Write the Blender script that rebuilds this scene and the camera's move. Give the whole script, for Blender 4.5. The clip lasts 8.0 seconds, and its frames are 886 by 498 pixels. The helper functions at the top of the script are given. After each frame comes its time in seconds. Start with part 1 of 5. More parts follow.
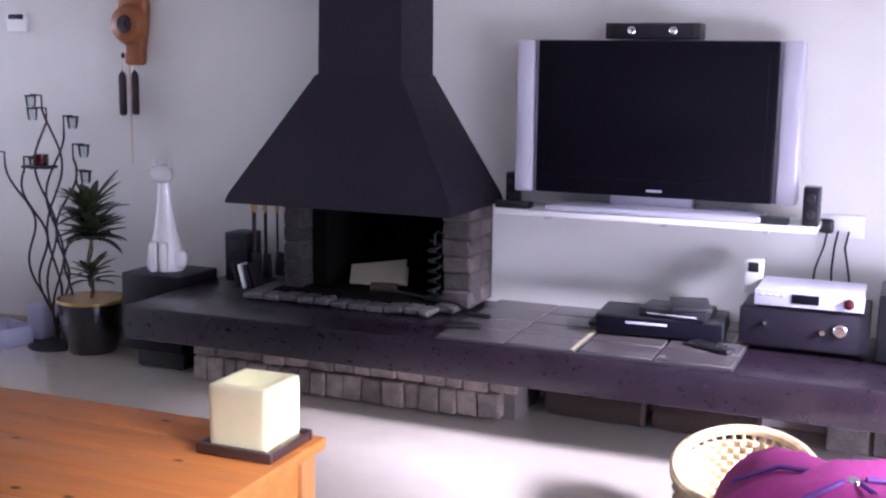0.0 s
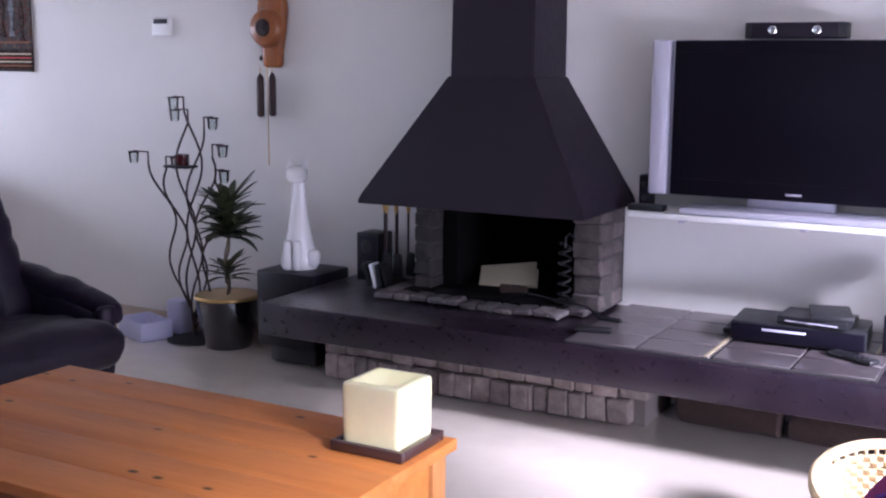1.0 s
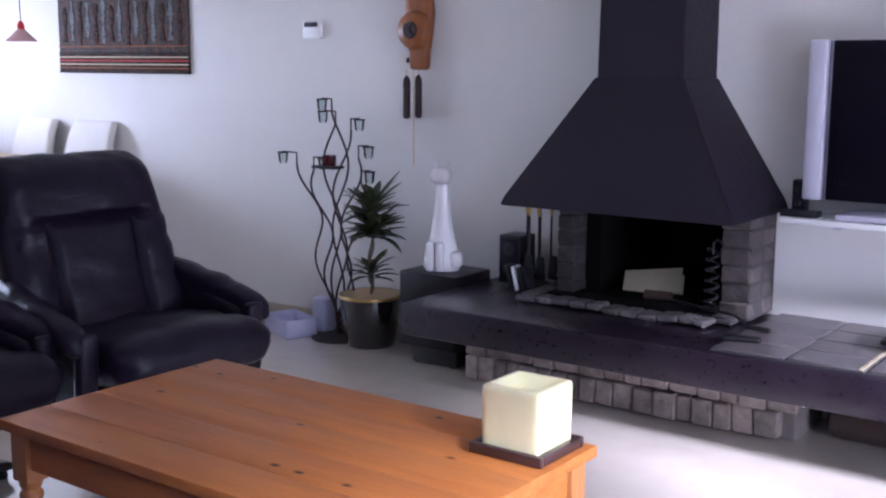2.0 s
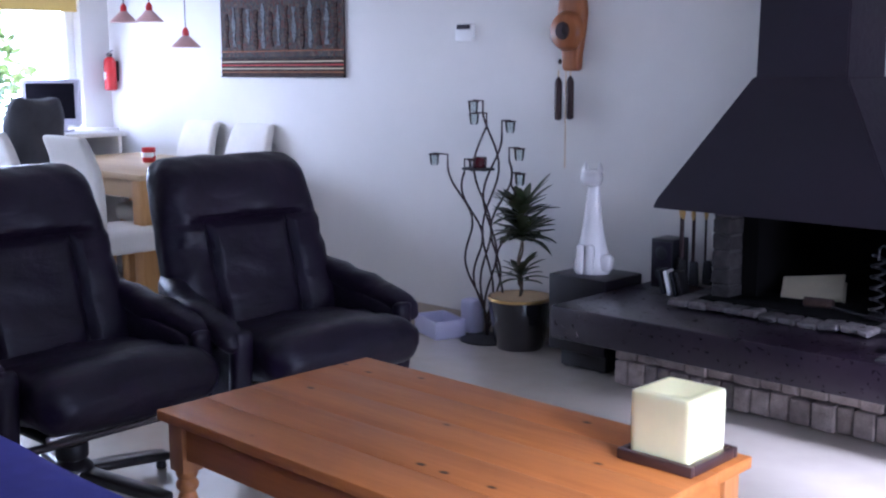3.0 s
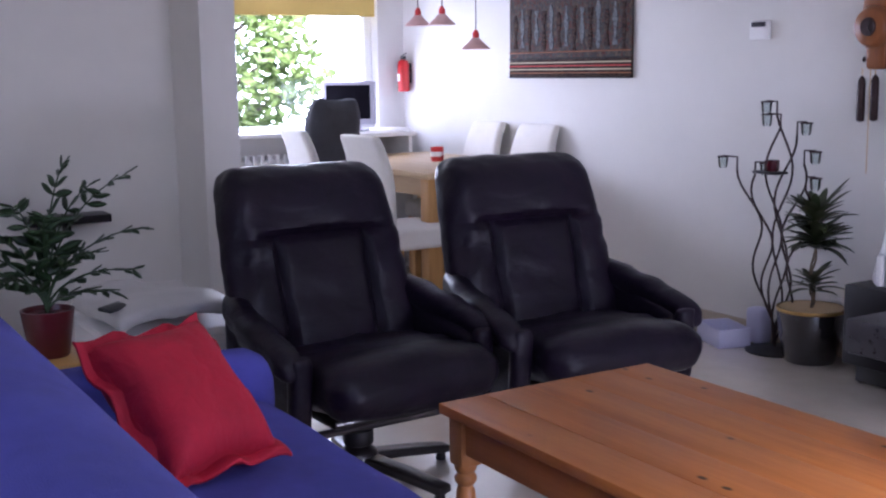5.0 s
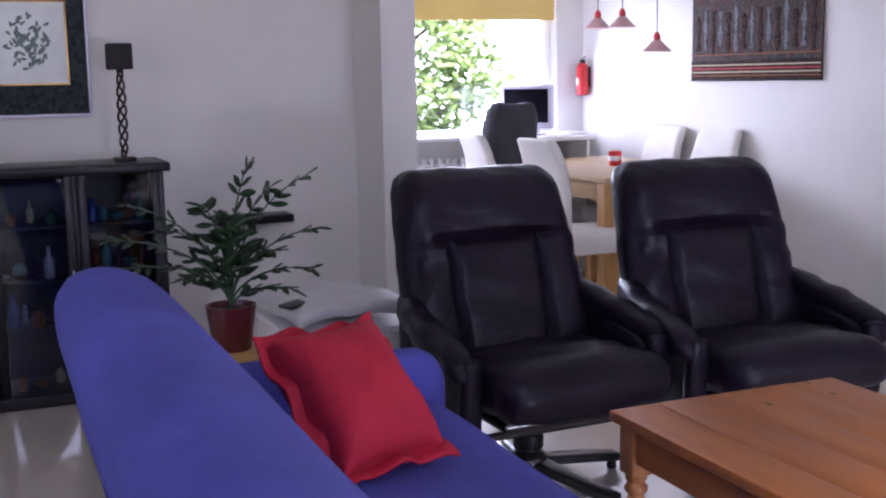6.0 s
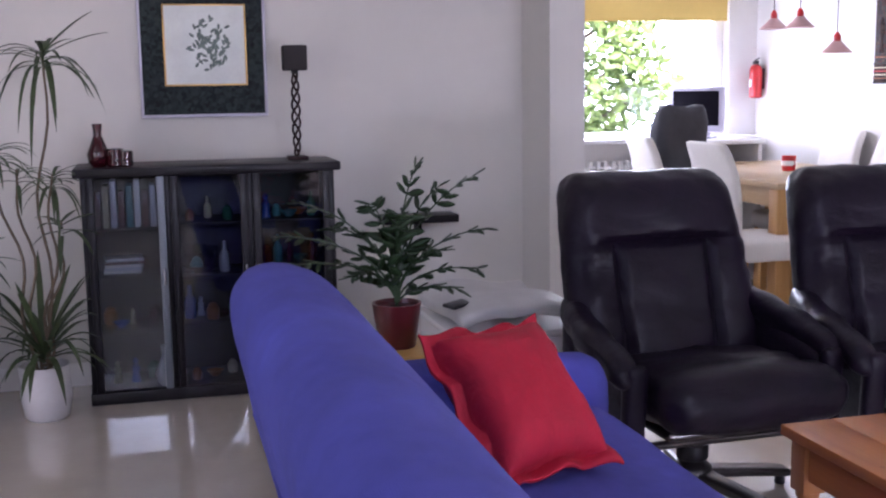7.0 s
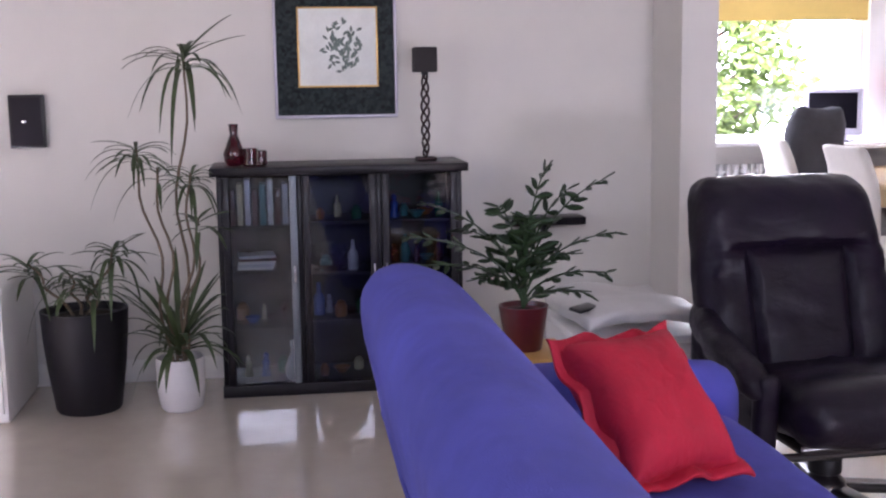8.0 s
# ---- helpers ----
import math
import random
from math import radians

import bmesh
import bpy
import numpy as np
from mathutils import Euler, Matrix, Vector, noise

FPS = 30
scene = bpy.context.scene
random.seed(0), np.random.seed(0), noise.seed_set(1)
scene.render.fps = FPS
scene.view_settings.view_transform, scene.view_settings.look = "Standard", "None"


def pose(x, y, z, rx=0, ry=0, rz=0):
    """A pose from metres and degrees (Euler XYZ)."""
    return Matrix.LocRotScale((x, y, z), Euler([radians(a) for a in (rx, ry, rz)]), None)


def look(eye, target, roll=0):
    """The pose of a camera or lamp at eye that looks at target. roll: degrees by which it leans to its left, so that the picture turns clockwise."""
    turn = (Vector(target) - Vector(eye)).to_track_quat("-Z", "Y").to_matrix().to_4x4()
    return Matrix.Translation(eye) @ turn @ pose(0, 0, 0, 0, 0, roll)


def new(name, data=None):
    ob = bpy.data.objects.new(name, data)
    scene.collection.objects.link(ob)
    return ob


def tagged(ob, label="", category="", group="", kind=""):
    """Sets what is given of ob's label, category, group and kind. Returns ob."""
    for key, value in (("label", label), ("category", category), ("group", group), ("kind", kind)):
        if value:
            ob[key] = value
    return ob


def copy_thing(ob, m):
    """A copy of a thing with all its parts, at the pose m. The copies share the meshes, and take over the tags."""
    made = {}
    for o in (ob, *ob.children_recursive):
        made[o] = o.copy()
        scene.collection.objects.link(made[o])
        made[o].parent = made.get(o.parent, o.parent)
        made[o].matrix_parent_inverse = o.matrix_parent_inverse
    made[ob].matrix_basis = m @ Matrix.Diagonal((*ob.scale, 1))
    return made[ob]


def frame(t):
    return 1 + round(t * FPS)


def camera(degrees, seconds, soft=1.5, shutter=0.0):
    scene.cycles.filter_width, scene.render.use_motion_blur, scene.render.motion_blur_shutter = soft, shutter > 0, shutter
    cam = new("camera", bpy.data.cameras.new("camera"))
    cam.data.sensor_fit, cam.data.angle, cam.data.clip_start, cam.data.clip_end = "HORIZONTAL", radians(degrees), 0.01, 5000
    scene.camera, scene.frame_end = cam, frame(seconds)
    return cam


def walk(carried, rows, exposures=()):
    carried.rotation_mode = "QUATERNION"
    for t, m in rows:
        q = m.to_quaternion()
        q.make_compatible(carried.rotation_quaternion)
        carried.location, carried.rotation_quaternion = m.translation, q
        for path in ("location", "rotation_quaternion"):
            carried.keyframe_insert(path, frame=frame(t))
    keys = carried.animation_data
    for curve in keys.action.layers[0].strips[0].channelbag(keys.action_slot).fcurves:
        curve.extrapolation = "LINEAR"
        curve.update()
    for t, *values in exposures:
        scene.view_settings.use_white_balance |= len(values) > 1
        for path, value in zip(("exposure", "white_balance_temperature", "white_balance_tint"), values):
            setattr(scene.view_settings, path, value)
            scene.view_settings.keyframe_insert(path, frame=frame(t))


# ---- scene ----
cam = camera(42.9, 8.0, soft=2.2)
PATH = [  # seconds, eye, yaw to the left of +y, pitch, roll
    (0, (0.000, 0.000, 1.308), 22.50, -9.50, 0.70),
    (0.5, (-0.004, 0.006, 1.308), 25.19, -9.47, 0.59),
    (1, (-0.018, 0.001, 1.308), 28.99, -9.49, 0.44),
    (1.5, (-0.025, 0.010, 1.305), 32.73, -9.43, 0.43),
    (3, (-0.039, 0.037, 1.292), 44.05, -9.19, -0.26),
    (3.5, (-0.045, 0.048, 1.288), 48.15, -9.08, -0.44),
    (4, (-0.049, 0.038, 1.292), 51.00, -9.07, -0.45),
    (5.5, (-0.065, 0.050, 1.290), 62.87, -8.89, -0.93),
    (6, (-0.068, 0.057, 1.285), 67.41, -8.66, -1.04),
    (6.5, (-0.083, 0.053, 1.282), 71.45, -8.51, -0.93),
    (7, (-0.078, 0.046, 1.286), 75.65, -8.46, -0.88),
    (7.5, (-0.072, 0.036, 1.292), 78.87, -8.45, -0.79),
    (8, (-0.075, 0.030, 1.296), 81.94, -8.40, -0.81),
]


def aim(eye, yaw, pitch, roll):
    y, p = radians(yaw), radians(pitch)
    return look(eye, (eye[0] - math.sin(y) * math.cos(p), eye[1] + math.cos(y) * math.cos(p), eye[2] + math.sin(p)), roll)


EXPOSURE = [(0.0, 1.84, 5360, 32), (1.5, 1.82, 5280, 29), (3.0, 1.80, 4880, 25), (4.0, 1.70, 5030, 25), (5.5, 1.74, 5370, 32), (6.5, 2.05, 5430, 32), (7.5, 2.22, 5700, 31), (8.0, 2.40, 5790, 31)]
walk(cam, [(t, aim(e, a, p, r)) for t, e, a, p, r in PATH], EXPOSURE)

# ---- world and light ----
world = bpy.data.worlds.new("sky")
scene.world = world
world.use_nodes = True
wn = world.node_tree.nodes
sky = wn.new("ShaderNodeTexSky")
sky.sky_type = "NISHITA"
sky.sun_disc = False
sky.sun_elevation, sky.sun_rotation = radians(28), radians(110)
wn["Background"].inputs[1].default_value = 0.05
world.node_tree.links.new(sky.outputs[0], wn["Background"].inputs[0])

sun = new("sun", bpy.data.lights.new("sun", "SUN"))
sun.data.energy, sun.data.angle, sun.data.color = 5.0, radians(9), (1.0, 0.95, 0.90)
sun.matrix_world = look((8.0, -2.9, 4.5), (0, 0, 0))


def window_light(name, at, target, w, h, watts, colour):
    ob = new(name, bpy.data.lights.new(name, "AREA"))
    ob.data.shape, ob.data.size, ob.data.size_y, ob.data.energy, ob.data.color = "RECTANGLE", w, h, watts, colour
    ob.matrix_world = look(at, target)
    return ob


window_light("patio_daylight", (1.58, 0.43, 2.02), (0, 0.43, 1.80), 2.1, 0.43, 7, (0.93, 0.96, 1.0))
# second lamp is an added fill, tilted to brighten the wall under the shelf
window_light("patio_bounce", (1.55, 2.3, 0.42), (-0.9, 4.1, -1.9), 1.1, 0.6, 23, (1.0, 0.97, 0.97))
window_light("garden_daylight", (-0.9, -2.66, 1.25), (-1.2, 3.0, 0.6), 2.6, 1.9, 2.2, (0.95, 0.97, 1.0))
window_light("dining_daylight", (-7.24, 2.85, 1.22), (-5, 2.7, 0.45), 1.8, 0.66, 15, (0.95, 0.98, 1.0))


# ---- materials ----
def mat(name, colour, rough=0.5, metal=0.0, vary=0.12, scale=6.0, bump=0.0, bscale=60.0, coat=0.0, stretch=(1, 1, 1), second=None, island=0.0, spec=0.5):
    """A paint, stone, cloth or metal: two scales of noise on colour and gloss, and fine relief."""
    m = bpy.data.materials.new(name)
    m.use_nodes = True
    nt, n, k = m.node_tree, m.node_tree.nodes, m.node_tree.links.new
    b = n["Principled BSDF"]
    b.inputs["Metallic"].default_value, b.inputs["Coat Weight"].default_value = metal, coat
    b.inputs["Specular IOR Level"].default_value = spec
    tc, mp = n.new("ShaderNodeTexCoord"), n.new("ShaderNodeMapping")
    mp.inputs["Scale"].default_value = stretch
    k(tc.outputs["Object"], mp.inputs[0])
    big, small = n.new("ShaderNodeTexNoise"), n.new("ShaderNodeTexNoise")
    for t, s in ((big, scale), (small, scale * 9)):
        t.inputs["Scale"].default_value, t.inputs["Detail"].default_value = s, 5
        k(mp.outputs[0], t.inputs[0])
    add = n.new("ShaderNodeMath")
    add.operation = "MULTIPLY_ADD"
    add.inputs[1].default_value = 0.35
    k(small.outputs[0], add.inputs[0])
    k(big.outputs[0], add.inputs[2])
    ramp = n.new("ShaderNodeMapRange")
    ramp.inputs[1].default_value, ramp.inputs[2].default_value = 0.4, 0.95
    k(add.outputs[0], ramp.inputs[0])
    mix = n.new("ShaderNodeMix")
    mix.data_type = "RGBA"
    dark = second or [c * (1 - vary) for c in colour]
    light = [min(1, c * (1 + vary * 0.7)) for c in colour]
    mix.inputs[6].default_value, mix.inputs[7].default_value = (*dark, 1), (*light, 1)
    k(ramp.outputs[0], mix.inputs[0])
    out = mix.outputs[2]
    if island:
        info, mr, hsv = n.new("ShaderNodeObjectInfo"), n.new("ShaderNodeMapRange"), n.new("ShaderNodeHueSaturation")
        mr.inputs[3].default_value, mr.inputs[4].default_value = 1 - island, 1 + island
        k(info.outputs["Random"], mr.inputs[0])
        k(mr.outputs[0], hsv.inputs["Value"])
        k(out, hsv.inputs["Color"])
        out = hsv.outputs[0]
    k(out, b.inputs["Base Color"])
    rr = n.new("ShaderNodeMapRange")
    rr.inputs[3].default_value, rr.inputs[4].default_value = max(0.02, rough - 0.07), min(1, rough + 0.08)
    k(small.outputs[0], rr.inputs[0])
    k(rr.outputs[0], b.inputs["Roughness"])
    if bump:
        bt, bp = n.new("ShaderNodeTexNoise"), n.new("ShaderNodeBump")
        bt.inputs["Scale"].default_value, bt.inputs["Detail"].default_value = bscale, 4
        bp.inputs["Strength"].default_value, bp.inputs["Distance"].default_value = bump, 0.01
        k(mp.outputs[0], bt.inputs[0])
        k(bt.outputs[0], bp.inputs["Height"])
        k(bp.outputs[0], b.inputs["Normal"])
    return m


def wood_mat(name, light, dark, rough=0.4, along=(0.6, 9, 9), knots=True, coat=0.1):
    """Boards: stretched grain, growth bands and scattered dark knots."""
    m = bpy.data.materials.new(name)
    m.use_nodes = True
    n, k = m.node_tree.nodes, m.node_tree.links.new
    b = n["Principled BSDF"]
    b.inputs["Roughness"].default_value, b.inputs["Coat Weight"].default_value = rough, coat
    b.inputs["Specular IOR Level"].default_value = 0.3
    tc, mp, info = n.new("ShaderNodeTexCoord"), n.new("ShaderNodeMapping"), n.new("ShaderNodeObjectInfo")
    mp.inputs["Scale"].default_value = along
    k(tc.outputs["Object"], mp.inputs[0])
    wob, grain = n.new("ShaderNodeTexNoise"), n.new("ShaderNodeTexNoise")
    wob.noise_dimensions = grain.noise_dimensions = "4D"
    off = n.new("ShaderNodeMath")
    off.operation, off.inputs[1].default_value = "MULTIPLY", 37.0
    k(info.outputs["Random"], off.inputs[0])
    for t, s in ((wob, 2.2), (grain, 14.0)):
        t.inputs["Scale"].default_value, t.inputs["Detail"].default_value = s, 6
        k(mp.outputs[0], t.inputs["Vector"])
        k(off.outputs[0], t.inputs["W"])
    add = n.new("ShaderNodeMath")
    add.operation, add.inputs[1].default_value = "MULTIPLY_ADD", 0.45
    k(grain.outputs[0], add.inputs[0])
    k(wob.outputs[0], add.inputs[2])
    ramp = n.new("ShaderNodeMapRange")
    ramp.inputs[1].default_value, ramp.inputs[2].default_value = 0.45, 1.0
    k(add.outputs[0], ramp.inputs[0])
    mix = n.new("ShaderNodeMix")
    mix.data_type = "RGBA"
    mix.inputs[6].default_value, mix.inputs[7].default_value = (*dark, 1), (*light, 1)
    k(ramp.outputs[0], mix.inputs[0])
    out = mix.outputs[2]
    if knots:
        vm, vo = n.new("ShaderNodeMapping"), n.new("ShaderNodeTexVoronoi")
        vm.inputs["Scale"].default_value = (8, 14, 8)
        k(tc.outputs["Object"], vm.inputs[0])
        vo.inputs["Scale"].default_value, vo.inputs["Randomness"].default_value = 1.0, 1.0
        k(vm.outputs[0], vo.inputs["Vector"])
        kr = n.new("ShaderNodeMapRange")
        kr.inputs[1].default_value, kr.inputs[2].default_value = 0.055, 0.13
        kr.inputs[3].default_value, kr.inputs[4].default_value = 1.0, 0.0
        k(vo.outputs["Distance"], kr.inputs[0])
        sep, gate, mul = n.new("ShaderNodeSeparateColor"), n.new("ShaderNodeMath"), n.new("ShaderNodeMath")
        gate.operation, gate.inputs[1].default_value, mul.operation = "GREATER_THAN", 0.285, "MULTIPLY"
        k(vo.outputs["Color"], sep.inputs[0])
        k(sep.outputs[0], gate.inputs[0])
        k(gate.outputs[0], mul.inputs[0])
        k(kr.outputs[0], mul.inputs[1])
        km = n.new("ShaderNodeMix")
        km.data_type = "RGBA"
        km.inputs[7].default_value = (dark[0] * 0.10, dark[1] * 0.09, dark[2] * 0.15, 1)
        k(out, km.inputs[6])
        k(mul.outputs[0], km.inputs[0])
        out = km.outputs[2]
    k(out, b.inputs["Base Color"])
    bp = n.new("ShaderNodeBump")
    bp.inputs["Strength"].default_value, bp.inputs["Distance"].default_value = 0.12, 0.004
    k(grain.outputs[0], bp.inputs["Height"])
    k(bp.outputs[0], b.inputs["Normal"])
    return m


def glass_mat(name, tint=(1, 1, 1), ior=1.5):
    m = bpy.data.materials.new(name)
    m.use_nodes = True
    n, k = m.node_tree.nodes, m.node_tree.links.new
    n.remove(n["Principled BSDF"])
    tr, gl, fr, mx = n.new("ShaderNodeBsdfTransparent"), n.new("ShaderNodeBsdfGlossy"), n.new("ShaderNodeFresnel"), n.new("ShaderNodeMixShader")
    tr.inputs[0].default_value, gl.inputs["Roughness"].default_value, fr.inputs[0].default_value = (*tint, 1), 0.02, ior
    k(fr.outputs[0], mx.inputs[0])
    k(tr.outputs[0], mx.inputs[1])
    k(gl.outputs[0], mx.inputs[2])
    k(mx.outputs[0], n["Material Output"].inputs[0])
    return m


def cells_mat(name, colours, scale, rough=0.9, stretch=(1, 1, 1)):
    """A woven or leafy mottling: coloured cells over noise."""
    m = bpy.data.materials.new(name)
    m.use_nodes = True
    n, k = m.node_tree.nodes, m.node_tree.links.new
    b = n["Principled BSDF"]
    b.inputs["Roughness"].default_value, b.inputs["Specular IOR Level"].default_value = rough, 0.15
    tc, mp, vo, ns, rp = (n.new("ShaderNode" + s) for s in ("TexCoord", "Mapping", "TexVoronoi", "TexNoise", "ValToRGB"))
    mp.inputs["Scale"].default_value = stretch
    k(tc.outputs["Object"], mp.inputs[0])
    vo.inputs["Scale"].default_value, ns.inputs["Scale"].default_value = scale, scale * 0.4
    k(mp.outputs[0], vo.inputs["Vector"])
    k(mp.outputs[0], ns.inputs["Vector"])
    ad = n.new("ShaderNodeMath")
    ad.operation, ad.inputs[1].default_value = "MULTIPLY_ADD", 0.5
    sp = n.new("ShaderNodeSeparateColor")
    k(vo.outputs["Color"], sp.inputs[0])
    k(sp.outputs[0], ad.inputs[0])
    sc = n.new("ShaderNodeMath")
    sc.operation, sc.inputs[1].default_value = "MULTIPLY", 0.55
    k(ns.outputs[0], sc.inputs[0])
    k(sc.outputs[0], ad.inputs[2])
    while len(rp.color_ramp.elements) < len(colours):
        rp.color_ramp.elements.new(0.5)
    for i, c in enumerate(colours):
        e = rp.color_ramp.elements[i]
        e.position, e.color = 0.12 + 0.7 * i / max(1, len(colours) - 1), (*c, 1)
    k(ad.outputs[0], rp.inputs[0])
    k(rp.outputs[0], b.inputs["Base Color"])
    bp = n.new("ShaderNodeBump")
    bp.inputs["Strength"].default_value, bp.inputs["Distance"].default_value = 0.15, 0.003
    k(vo.outputs["Distance"], bp.inputs["Height"])
    k(bp.outputs[0], b.inputs["Normal"])
    return m


def glow_mat(name, colour, power):
    m = bpy.data.materials.new(name)
    m.use_nodes = True
    b = m.node_tree.nodes["Principled BSDF"]
    b.inputs["Emission Color"].default_value, b.inputs["Emission Strength"].default_value = (*colour, 1), power
    b.inputs["Base Color"].default_value = (*colour, 1)
    return m


PLASTER = mat("plaster", (0.71, 0.69, 0.655), 0.85, vary=0.05, scale=1.2, bump=0.15, bscale=180)
CEIL = mat("ceiling_paint", (0.8, 0.79, 0.77), 0.9, vary=0.03, scale=1.5, bump=0.1, bscale=120)
FLOOR = mat("polished_floor", (0.60, 0.535, 0.455), 0.22, vary=0.12, scale=1.1, bump=0.006, bscale=3, coat=1.0)
FLOOR.node_tree.nodes["Principled BSDF"].inputs["Coat Roughness"].default_value = 0.02
FLOOR.node_tree.nodes["Principled BSDF"].inputs["Coat IOR"].default_value = 1.6
SKIRT = mat("beige_skirting", (0.42, 0.35, 0.27), 0.5, vary=0.1)
WHITE = mat("white_paint", (0.8, 0.79, 0.77), 0.45, vary=0.04)
SLAB = mat("dark_glazed_slab", (0.016, 0.010, 0.016), 0.29, vary=0.35, scale=5, bump=0.05, bscale=25, coat=0.16, spec=0.4)
TILE = mat("grey_brown_tile", (0.075, 0.062, 0.066), 0.3, vary=0.2, scale=8, bump=0.05, coat=0.3, island=0.15)
GROUT = mat("tile_grout", (0.02, 0.018, 0.018), 0.8)
BRASSLINE = mat("tile_edge_strip", (0.32, 0.27, 0.17), 0.5)
HOOD = mat("black_brown_hood_paint", (0.010, 0.006, 0.013), 0.55, vary=0.18, scale=4, bump=0.1, bscale=40, spec=0.3)
SOOT = mat("soot", (0.0035, 0.003, 0.003), 0.95, vary=0.4, spec=0.1)
BRICK = mat("grey_brown_brick", (0.085, 0.068, 0.064), 0.9, vary=0.4, scale=22, bump=0.7, bscale=70, island=0.35)
PLINTHBRICK = mat("pale_beige_grey_stone", (0.30, 0.245, 0.215), 0.9, vary=0.4, scale=22, bump=0.7, bscale=70, island=0.25)
SOOTBRICK = mat("smoke_darkened_brick", (0.035, 0.029, 0.028), 0.95, vary=0.5, scale=22, bump=0.7, bscale=70, island=0.3)
DARKMORTAR = mat("sooty_mortar", (0.05, 0.043, 0.042), 0.95, vary=0.3, bump=0.5)
CURBSTONE = mat("speckled_grey_stone", (0.105, 0.09, 0.09), 0.6, vary=0.7, scale=38, bump=0.7, bscale=70, island=0.3)
MORTAR = mat("mortar", (0.17, 0.145, 0.13), 0.95, vary=0.2, bump=0.5)
PINE = wood_mat("honey_pine", (0.50, 0.182, 0.038), (0.33, 0.100, 0.018), 0.48, (0.7, 9, 9), True, 0.0)
PINE_LEG = wood_mat("honey_pine_leg", (0.45, 0.20, 0.06), (0.27, 0.10, 0.028), 0.38, (9, 9, 0.7), False, 0.2)
OAK = wood_mat("pale_oak", (0.54, 0.39, 0.22), (0.41, 0.28, 0.15), 0.45, (0.7, 9, 9), False)
OAK_LEG = wood_mat("golden_oak_leg", (0.52, 0.29, 0.10), (0.36, 0.19, 0.06), 0.45, (9, 9, 0.7), False)
LEATHER = mat("black_leather", (0.010, 0.006, 0.0145), 0.38, vary=0.4, scale=7, bump=0.10, bscale=160, spec=0.22)


def wrinkle(m, scale, distance, stretch=(1, 1, 1)):
    """Adds soft irregular folds under the fine relief of a material."""
    n, k = m.node_tree.nodes, m.node_tree.links.new
    tc, mp, t, b = n.new("ShaderNodeTexCoord"), n.new("ShaderNodeMapping"), n.new("ShaderNodeTexNoise"), n.new("ShaderNodeBump")
    mp.inputs["Scale"].default_value = stretch
    k(tc.outputs["Object"], mp.inputs[0])
    k(mp.outputs[0], t.inputs[0])
    t.inputs["Scale"].default_value, t.inputs["Detail"].default_value, t.inputs["Distortion"].default_value = scale, 3, 0.7
    b.inputs["Strength"].default_value, b.inputs["Distance"].default_value = 0.6, distance
    k(t.outputs[0], b.inputs["Height"])
    fine = [x for x in n if x.type == "BUMP" and x != b][0]
    k(b.outputs[0], fine.inputs["Normal"])


wrinkle(LEATHER, 7, 0.011, (1, 0.8, 1.7))
BENT = mat("black_stained_wood", (0.014, 0.011, 0.012), 0.3, vary=0.3, coat=0.4)
CHROME = mat("chrome", (0.6, 0.6, 0.62), 0.18, 1.0, vary=0.05)
BLUE = mat("blue_sofa_cloth", (0.078, 0.080, 0.40), 0.92, vary=0.36, scale=2.2, bump=0.35, bscale=420)
wrinkle(BLUE, 5, 0.014, (0.7, 1, 1.4))
RED = mat("red_cushion_cloth", (0.42, 0.007, 0.028), 0.75, vary=0.25, scale=5, bump=0.25, bscale=300)
wrinkle(RED, 14, 0.012)
REDPOT = mat("red_glazed_pot", (0.08, 0.006, 0.009), 0.35, vary=0.25, scale=7, coat=0.3)
BLACKPOT = mat("black_glazed_pot", (0.012, 0.011, 0.014), 0.14, vary=0.2, coat=0.6)
DARKPOT = mat("dark_violet_grey_pot", (0.012, 0.010, 0.014), 0.45, vary=0.2, spec=0.3)
WHITEPOT = mat("white_glazed_pot", (0.72, 0.7, 0.71), 0.3, vary=0.08, coat=0.4)
SOIL = mat("potting_soil", (0.035, 0.024, 0.016), 0.95, vary=0.4, scale=40, bump=0.9)
LEAF = mat("dark_green_leaf", (0.022, 0.05, 0.016), 0.42, vary=0.45, scale=16, spec=0.5)
LEAF2 = mat("olive_green_leaf", (0.055, 0.085, 0.03), 0.45, vary=0.45, scale=14)
LEAFRED = mat("red_edged_leaf", (0.06, 0.05, 0.022), 0.45, vary=0.5, scale=14, second=(0.022, 0.05, 0.016))
STEM = mat("brown_stem", (0.16, 0.12, 0.08), 0.8, vary=0.3, scale=30, bump=0.5)
IRON = mat("rust_brown_iron", (0.04, 0.022, 0.021), 0.45, 0.6, vary=0.4, scale=30, bump=0.2)
BLACKIRON = mat("black_iron", (0.015, 0.014, 0.015), 0.5, 0.5, vary=0.3)
BLACKPLASTIC = mat("black_plastic", (0.012, 0.012, 0.014), 0.35, vary=0.2)
SCREEN = mat("dark_screen_glass", (0.005, 0.004, 0.008), 0.35, vary=0.1, spec=0.1)
SILVER = mat("silver_plastic", (0.52, 0.51, 0.60), 0.35, 0.25, vary=0.05)
SHELFW = mat("white_shelf_laminate", (0.82, 0.81, 0.80), 0.3, vary=0.03)
CERAMIC = mat("white_ceramic", (0.78, 0.76, 0.76), 0.22, vary=0.05, coat=0.5)
WAX = mat("cream_wax", (0.84, 0.80, 0.46), 0.45, vary=0.06, scale=9)
WAX.node_tree.nodes["Principled BSDF"].inputs["Subsurface Weight"].default_value = 0.2
